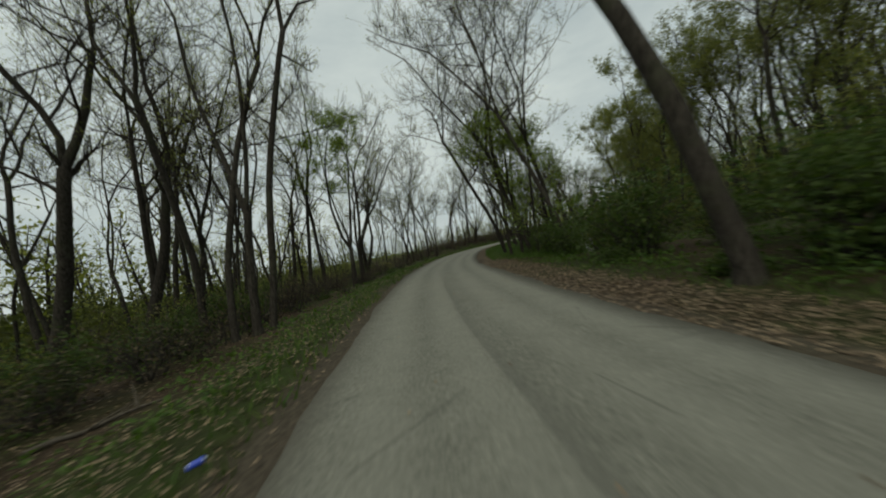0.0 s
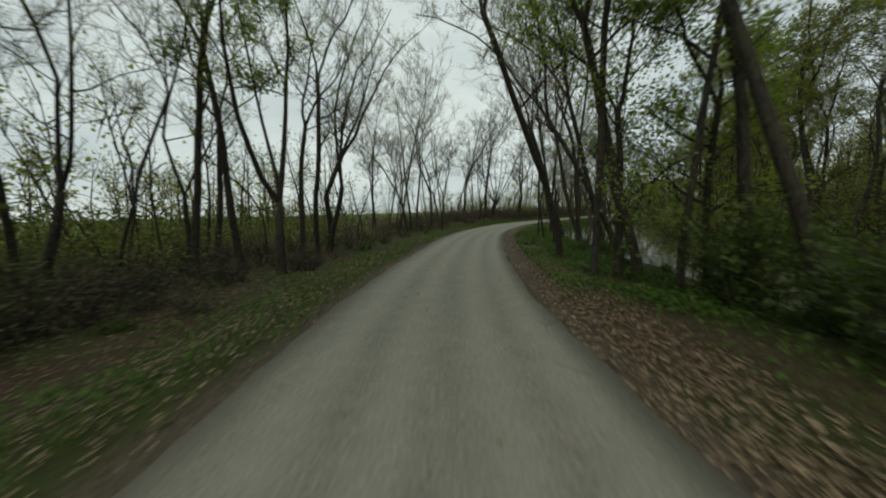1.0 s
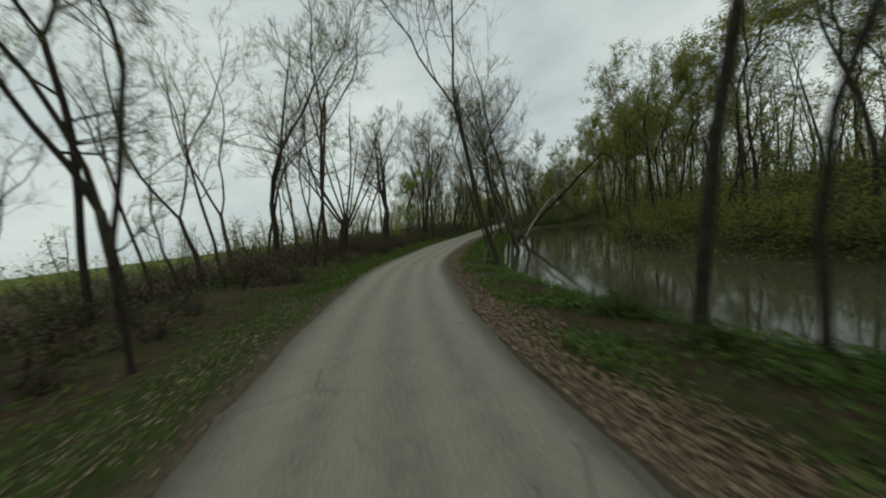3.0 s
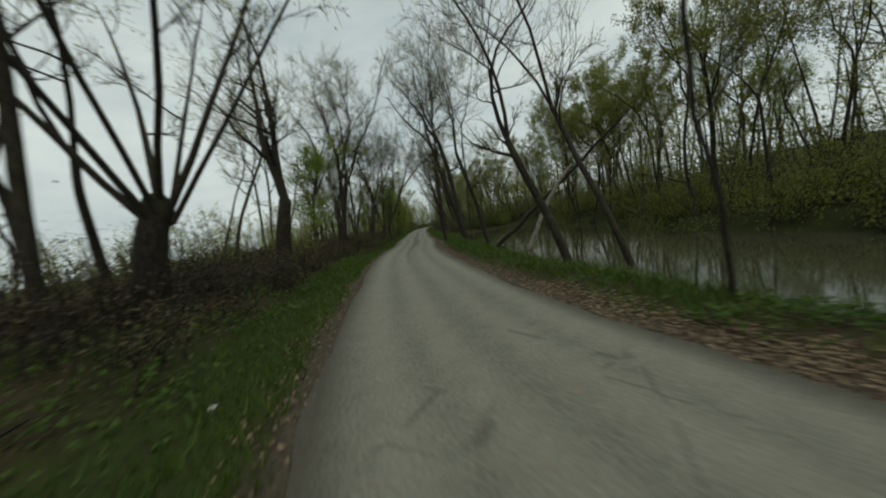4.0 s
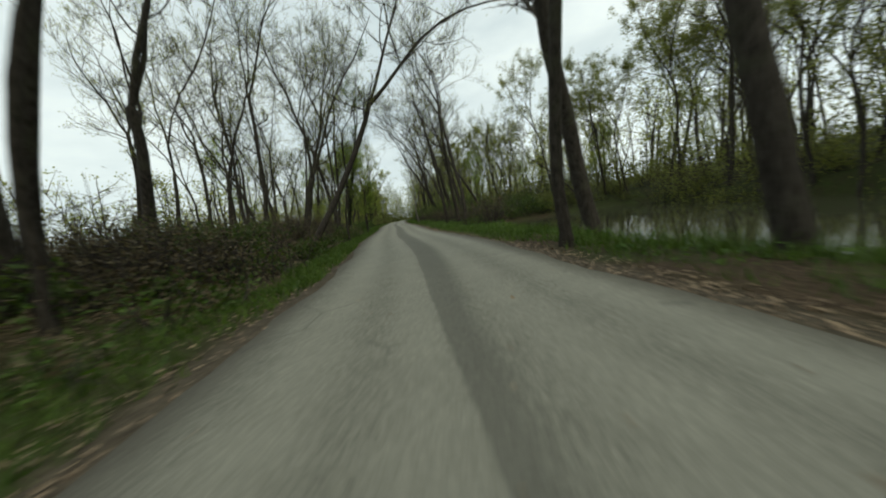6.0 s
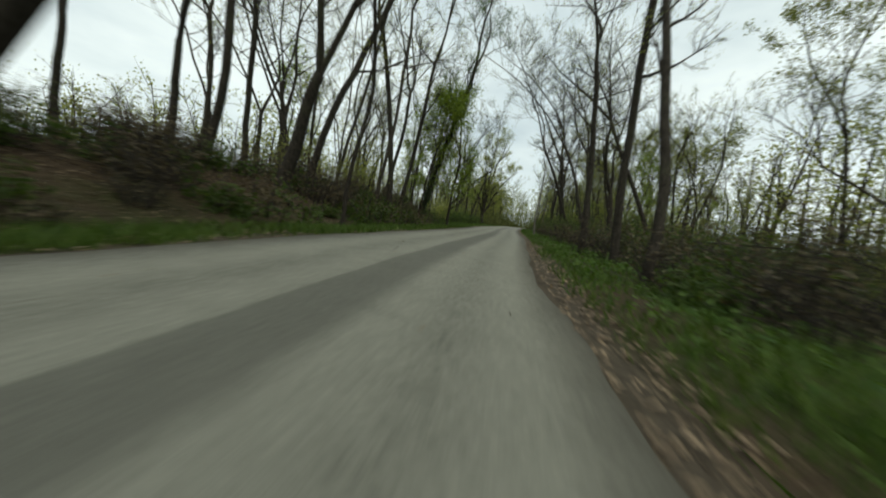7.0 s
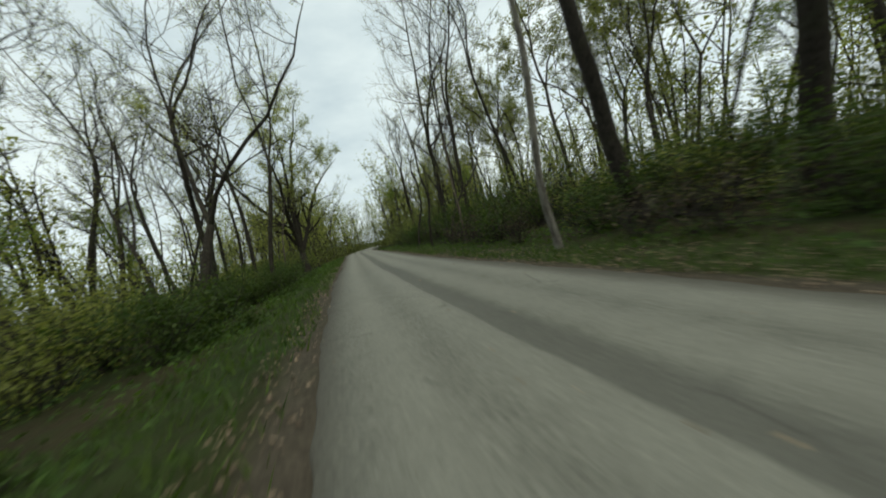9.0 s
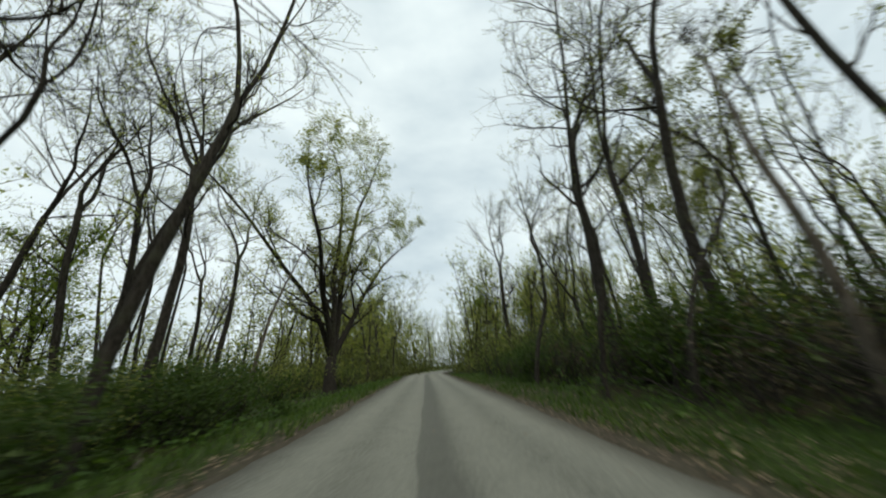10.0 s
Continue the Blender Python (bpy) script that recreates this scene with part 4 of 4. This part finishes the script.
def thickets():
    thicket("green_thicket", "dense green shrub layer under the woods", LEAF_BUSH, 41, [
        (75, (-16, 8), (10, 34), 1.5, 3.6), (50, (100, 165), (8, 22), 2.0, 4.2),
        (120, (106, 170), (-22, -8.6), 1.0, 2.6), (55, (128, 165), (5.2, 8.5), 1.2, 3.2), (60, (126, 165), (7.5, 14), 3.0, 5.0), (30, (165, 202), (-20, 20), 1.5, 3.0), (12, (44, 104), (-13, -7.5), 0.8, 1.6), (70, (72, 107), (-8, -3.8), 0.3, 0.9), (40, (84, 112), (7, 20), 0.8, 2.2), (90, (-16, 50), (-34, -9), 0.8, 2.2), (60, (78, 102), (6.5, 15), 0.8, 2.0), (24, (60, 78), (-15, -8), 1.2, 2.8)], 0.11, 270)
    thicket("hill_thicket", "yellow-green shrubs along the far bank of the creek", LEAF_HILL, 44, [
        (110, (0, 104), (19, 36), 1.4, 3.8), (110, (0, 104), (15.8, 20), 0.8, 2.8), (200, (20, 100), (14.6, 23), 0.8, 2.4), (30, (-16, 6), (8.5, 16), 1.0, 2.6), (45, (100, 165), (8, 24), 1.8, 5.0)], 0.11, 270)
    thicket("spring_thicket", "thin yellow-green shrub layer under the woods", LEAF_SPRING, 42, [
        (50, (-16, 8), (9, 34), 2.0, 5.0), (150, (0, 104), (17, 38), 2.0, 6.0), (60, (100, 165), (9, 26), 2.5, 6.0),
        (130, (-16, 60), (-40, -12.5), 1.6, 4.2), (10, (62, 76), (-14, -8.5), 1.5, 3.0), (30, (108, 170), (-24, -8), 1.5, 4.0), (120, (150, 203), (-24, -4.6), 1.5, 5.5), (70, (150, 203), (4.6, 20), 2.0, 6.0)], 0.105, 250)
    thicket("brown_thicket", "bare brown brush under the woods", BUD, 43, [
        (260, (-16, 46), (-18, -7.0), 0.8, 2.4), (200, (42, 76), (-13, -5.2), 0.8, 2.0), (90, (44, 80), (-14, -7), 1.6, 3.2), (240, (68, 106), (-11, -3.9), 0.4, 1.2), (60, (80, 118), (6.5, 24), 1.5, 3.4),
        (30, (-16, 100), (15.6, 20), 0.5, 1.2)], 0.07, 170)


def far_woods():
    """Distant trees, too many and too small to count."""
    rng = np.random.default_rng(31)
    wood, high, low = Tubes(), [], []
    end = np.array(ground_at(SEND, 0.0))
    ahead, side = np.array([-math.sin(HEAD[-1]), math.cos(HEAD[-1]), 0]), np.array([math.cos(HEAD[-1]), math.sin(HEAD[-1]), 0])
    zones = [
        # many, s from to, u from to, height from to, leaves in the crown and below
        (200, (-10, 110), (34, 75), 9, 15, 100, 60),
        (120, (100, 203), (20, 60), 10, 16, 220, 160),
        (150, (-24, 40), (-54, -20), 7, 12, 100, 320),
        (24, (40, 112), (-60, -30), 4, 7, 60, 200),
        (120, (-20, 190), (-120, -62), 9, 15, 100, 120),
        (150, (110, 203), (-60, -18), 8, 14, 200, 320),
        (90, (166, 203), (-24, -5.5), 9, 15, 320, 340),
        (70, (166, 203), (5.5, 24), 10, 16, 300, 300),
        (110, None, None, 11, 17, 300, 420),
    ]
    for many, sr, ur, h_low, h_high, crown, under in zones:
        for _ in range(many):
            if sr is None:
                # the wood that closes the view beyond the road's far bend
                base = end + ahead * rng.uniform(5, 55) + side * rng.uniform(-50, 50)
            else:
                s, u = rng.uniform(*sr), rng.uniform(*ur)
                base = np.array(ground_at(s, u))
                if abs(road_place(base[0], base[1])[1][0]) < abs(min(ur, key=abs)) - 1:
                    continue
            base[2] -= 0.3
            h = rng.uniform(h_low, h_high)
            pts = wander(rng, base, (rng.normal() * 0.06, rng.normal() * 0.06, 1.0), h, 4, 0.07)
            wood.add(pts, np.linspace(rng.uniform(0.09, 0.19), 0.03, 5), 4, False)
            for _ in range(14):
                j = int(rng.integers(1, 4))
                at = pts[j] + (pts[j + 1] - pts[j]) * rng.uniform()
                w = rng.normal(size=3) * 0.7 + np.array([0, 0, 0.9])
                p2 = wander(rng, at, w / np.linalg.norm(w), h * rng.uniform(0.14, 0.34), 2, 0.2)
                wood.add(p2, (0.05, 0.03, 0.012), 3, False)
                k = max(1, crown // 14)
                q = rng.uniform(0.2, 1.1, (k, 1))
                high.append(p2[0] + (p2[2] - p2[0]) * q + rng.normal(size=(k, 3)) * 0.4)
            spread = rng.normal(size=(under, 3)) * np.array([1.9, 1.9, 0])
            spread[:, 2] = 0.2 + rng.uniform(2.0, 4.6 if sr else 11.0) * rng.uniform(0, 1, under) ** 1.4
            low.append(base + spread)
    thing = tagged(new("far_woods"), "distant spring woodland of bare and budding trees", "woodland", kind="stuff")
    tagged(wood.build("trunk_mass", BARK_TWIG, thing), kind="stuff")
    v, f = leaf_cards(rng, np.concatenate(high), 0.30, 0.0, True)
    tagged(mesh_object("foliage", v, f, LEAF_SPRING, thing), kind="stuff")
    v, f = leaf_cards(rng, np.concatenate(low), 0.34, 0.0, True)
    tagged(mesh_object("undergrowth", v, f, LEAF_OLIVE, thing), kind="stuff")


woodland()
understory()
thickets()
far_woods()


# ---- grass, herbs and fallen leaves ----
def heights(s, u):
    x, y = on_road(s, u)
    ss, uu = road_place(x, y)
    return x, y, terrain(ss, uu, x, y)


def grass_stuff():
    rng = np.random.default_rng(11)
    parts = []
    for many, sr, ur, tall in (
        (14000, (-14, 76), (-W / 2 - 2.6, -W / 2 - 0.15), 0.16),
        (24000, (74, 112), (-W / 2 - 1.5, -W / 2 - 0.1), 0.17),
        (15000, (104, 165), (-W / 2 - 3.4, -W / 2 - 0.15), 0.2),
        (11000, (40, 74), (-W / 2 - 2.4, -W / 2 - 0.3), 0.2),
        (17000, (10, 100), (W / 2 + 0.8, 6.2), 0.18),
        (15000, (46, 86), (W / 2 + 1.3, 6.0), 0.34),
        (22000, (76, 165), (W / 2 + 0.35, 5.2), 0.17),
        (5000, (-14, 20), (W / 2 + 1.6, 6.0), 0.14),
    ):
        s, u = rng.uniform(*sr, many), rng.uniform(*ur, many)
        keep = waves(s * 1.0, u * 3.0, 1.1, 4.0) + rng.normal(size=many) * 0.5 > -0.25
        s, u = s[keep], u[keep]
        x, y, z = heights(s, u)
        k = len(s)
        turn, h = rng.uniform(0, 6.28, k), tall * rng.uniform(0.4, 1.3, k)
        w = 0.010 + 0.012 * rng.uniform(size=k)
        bend = rng.normal(size=(k, 2)) * 0.55 * h[:, None]
        v = np.empty((k, 3, 3))
        v[:, 0] = np.stack([x - np.cos(turn) * w, y - np.sin(turn) * w, z - 0.02], 1)
        v[:, 1] = np.stack([x + np.cos(turn) * w, y + np.sin(turn) * w, z - 0.02], 1)
        v[:, 2] = np.stack([x + bend[:, 0], y + bend[:, 1], z + h], 1)
        parts.append(v.reshape(-1, 3))
    v = np.concatenate(parts)
    ob = mesh_object("grass", v, np.arange(len(v)).reshape(-1, 3), GRASS)
    tagged(ob, "short green grass along the road verges", "grass", kind="stuff")


def litter_stuff():
    rng = np.random.default_rng(12)
    at = []
    for many, sr, ur in (
        (14000, (-14, 22), (W / 2 - 0.05, W / 2 + 2.1)),
        (5500, (22, 36), (W / 2 - 0.05, W / 2 + 1.6)),
        (4200, (34, 50), (W / 2 - 0.05, W / 2 + 1.5)),
        (4500, (48, 100), (W / 2 - 0.05, W / 2 + 0.8)),
        (9000, (96, 160), (W / 2 - 0.05, W / 2 + 2.4)),
        (8000, (-14, 40), (-W / 2 - 2.6, -W / 2 + 0.05)),
        (6000, (40, 160), (-W / 2 - 0.9, -W / 2 + 0.05)),
        (9000, (-14, 30), (-9, -W / 2 - 1.0)),
        (20000, (66, 108), (-9, -W / 2 - 0.8)),
        (500, (-14, 160), (-W / 2, W / 2)),
    ):
        s = rng.uniform(*sr, many)
        u = ur[0] + (ur[1] - ur[0]) * rng.beta(1.3, 1.6, many)
        x, y, z = heights(s, u)
        z = np.where(abs(u) < W / 2, 0.002, z)
        at.append(np.stack([x, y, z + rng.uniform(0.005, 0.05, many) * (abs(u) > W / 2 - 0.01)], 1))
    v, f = leaf_cards(rng, np.concatenate(at), 0.066, 0.85, True)
    ob = mesh_object("fallen_leaves", v, f, DRY_LEAF)
    tagged(ob, "dry brown fallen leaves scattered along the road edges", "leaf litter", kind="stuff")


def herb_stuff():
    rng = np.random.default_rng(13)
    at = []
    for many, sr, ur, tall in (
        (30000, (6, 46), (W / 2 + 0.8, 6.8), 0.22),
        (26000, (-14, 46), (-12, -W / 2 - 1.2), 0.2),
        (12000, (44, 76), (-8, -W / 2 - 1.2), 0.3),
        (18000, (104, 160), (-12, -W / 2 - 1.2), 0.35),
        (7000, (46, 104), (W / 2 + 1.1, 5.8), 0.2),
        (12000, (100, 160), (W / 2 + 1.4, 8), 0.3),
        (9000, (80, 104), (W / 2 + 1.0, 10), 0.35),
        (9000, (-14, 8), (W / 2 + 1.9, 11), 0.3),
    ):
        s, u = rng.uniform(*sr, many), rng.uniform(*ur, many)
        keep = waves(s * 1.7, u * 2.0, 1.3, 1.0) + rng.normal(size=many) * 0.35 > 0.0
        s, u = s[keep], u[keep]
        x, y, z = heights(s, u)
        at.append(np.stack([x, y, z + tall * rng.uniform(0.05, 1.0, len(s)) ** 1.3], 1))
    v, f = leaf_cards(rng, np.concatenate(at), 0.11, 0.5, True)
    ob = mesh_object("herbs", v, f, LEAF_GREEN)
    tagged(ob, "low green woodland herbs and nettles", "undergrowth", kind="stuff")


grass_stuff()
litter_stuff()
herb_stuff()


# ---- single things beside the road ----
def leaning_tree(label, line, radii, bark, seed, twigs):
    """A trunk that has slumped out over the water, through places given as s, u, z."""
    rng = np.random.default_rng(seed)
    pts = []
    for s, u, z in line:
        x, y = on_road(s, u)
        pts.append((float(x), float(y), z))
    pts = np.array(pts)
    foot = pts[0].copy()
    q = np.linspace(0, len(pts) - 1, 16)
    curve = np.stack([np.interp(q, range(len(pts)), pts[:, i]) for i in range(3)], 1) - foot
    curve[1:-1] += rng.normal(size=(14, 3)) * 0.04
    tree = tagged(new("leaning_tree"), label, "tree")
    tree.location = foot
    body = Tubes()
    body.add(curve, np.interp(q, range(len(pts)), radii), 9)
    body.build("trunk", bark, tree)
    for i in range(twigs):
        j = int(rng.integers(6, 15))
        way = rng.normal(size=3) + np.array([0, 0, 0.8])
        limb = Tubes()
        p2 = wander(rng, curve[j], way / np.linalg.norm(way), rng.uniform(1.2, 3.2), 4, 0.25, 0.05)
        limb.add(p2, np.linspace(0.05, 0.008, 5), 5)
        for k in range(3):
            w = rng.normal(size=3) + np.array([0, 0, 0.4])
            limb.add(wander(rng, p2[2 + k % 2], w / np.linalg.norm(w), rng.uniform(0.5, 1.3), 2, 0.25), (0.015, 0.01, 0.004), 3)
        limb.build("limb", bark, tree)


def branch_on_ground(label, a, b, r, seed):
    rng = np.random.default_rng(seed)
    pa, pb = np.array(ground_at(*a)), np.array(ground_at(*b))
    thing = tagged(new("fallen_branch"), label, "branch")
    thing.location = pa
    line = [pa + (pb - pa) * q + rng.normal(size=3) * 0.04 for q in np.linspace(0, 1, 7)]
    line = np.array(line) - pa + np.array([0, 0, r * 0.8])
    body = Tubes()
    body.add(line, np.linspace(r, r * 0.35, 7), 7)
    body.build("stick", DEADWOOD, thing)
    for i in range(3):
        w = (pb - pa) / np.linalg.norm(pb - pa) + rng.normal(size=3) * 0.5 + np.array([0, 0, 0.3])
        side = Tubes()
        side.add(wander(rng, line[2 + i], w / np.linalg.norm(w), rng.uniform(0.3, 0.8), 3, 0.2), np.linspace(r * 0.4, 0.004, 4), 5)
        side.build("side_twig", DEADWOOD, thing)


def drink_can(x, y, z):
    m, n, l, b = material("blue_printed_aluminium", 0.3, 0.5)
    b.inputs["Base Color"].default_value = (0.03, 0.07, 0.45, 1)
    metal, _, _, mb = material("bare_aluminium", 0.25, 0.5)
    mb.inputs["Metallic"].default_value, mb.inputs["Base Color"].default_value = 1.0, (0.75, 0.76, 0.78, 1)
    can = tagged(new("drink_can"), "crushed blue drink can lying on the verge", "can")
    can.location, can.rotation_euler = (x, y, z), (0.0, radians(86), 0.5)
    body = Tubes()
    ring = [(0.0, 0.026), (0.008, 0.033), (0.03, 0.033), (0.055, 0.028), (0.08, 0.032), (0.105, 0.033), (0.116, 0.026)]
    body.add([(0.004 * math.sin(h * 60), 0, h - 0.06) for h, _ in ring], [r for _, r in ring], 16)
    body.build("body", m, can)
    for h in (-0.062, 0.056):
        lid = Tubes()
        lid.add([(0, 0, h), (0, 0, h + 0.003), (0, 0, h + 0.006)], [0.0255, 0.027, 0.0255], 16)
        lid.build("lid", metal, can)


def paper_scrap(s, u, seed):
    m, n, l, b = material("dirty_white_paper", 0.8, 0.2)
    tx = texture(n, l, 0.05, 3)
    l.new(ramp(n, l, tx.outputs["Fac"], [(0.3, (0.36, 0.35, 0.31)), (0.7, (0.62, 0.61, 0.57))]), b.inputs["Base Color"])
    rng = np.random.default_rng(seed)
    x, y, z = ground_at(s, u)
    g = 6
    v = [((i / (g - 1) - 0.5) * 0.10 + rng.normal() * 0.008, (j / (g - 1) - 0.5) * 0.07 + rng.normal() * 0.008, 0.03 + rng.normal() * 0.014) for i in range(g) for j in range(g)]
    f = [(i * g + j, (i + 1) * g + j, (i + 1) * g + j + 1, i * g + j + 1) for i in range(g - 1) for j in range(g - 1)]
    ob = mesh_object("paper_scrap", v, f, m)
    ob.location, ob.rotation_euler = (x, y, z), (0, 0, rng.uniform(0, 3))
    sol = ob.modifiers.new("thickness", "SOLIDIFY")
    sol.thickness = 0.002
    tagged(smooth(ob), "crumpled white paper scrap on the grass verge", "litter")


leaning_tree("slumped tree leaning out over the creek", [(68.4, 7.2, -0.9), (67.0, 9.6, 1.2), (65.2, 12.8, 4.0), (63.0, 16.5, 7.4)], (0.2, 0.17, 0.13, 0.06), BARK, 61, 7)
leaning_tree("broken pale-barked tree propped over the creek", [(62.2, 7.8, -0.9), (62.8, 9.2, 1.2), (63.6, 11.2, 3.4), (64.4, 12.6, 4.4)], (0.17, 0.15, 0.12, 0.08), BARK_PALE, 62, 3)
branch_on_ground("dead branch lying in the leaf litter", (-6.8, -6.7), (-5.4, -5.6), 0.05, 71)
branch_on_ground("pale broken stick propped in the brush", (48.9, -7.8), (50.6, -8.6), 0.04, 72)
branch_on_ground("bleached driftwood stick on the verge", (86.7, 4.5), (86.0, 4.4), 0.035, 73)
branch_on_ground("fallen log among the trees", (3.0, -8.5), (6.4, -10.2), 0.14, 74)
branch_on_ground("dead branch across the ditch", (101.0, -6.2), (104.6, -7.0), 0.08, 75)
branch_on_ground("dead stick in the roadside brush", (134.6, -4.6), (136.2, -5.6), 0.04, 76)
drink_can(-2.62, -9.08, -0.05)
paper_scrap(111.1, -2.88, 81)
paper_scrap(21.5, 3.32, 82)
paper_scrap(47.1, -3.62, 83)

branch_on_ground("rotting log lying at the foot of the bank", (100.4, -4.7), (102.2, -4.3), 0.10, 77)
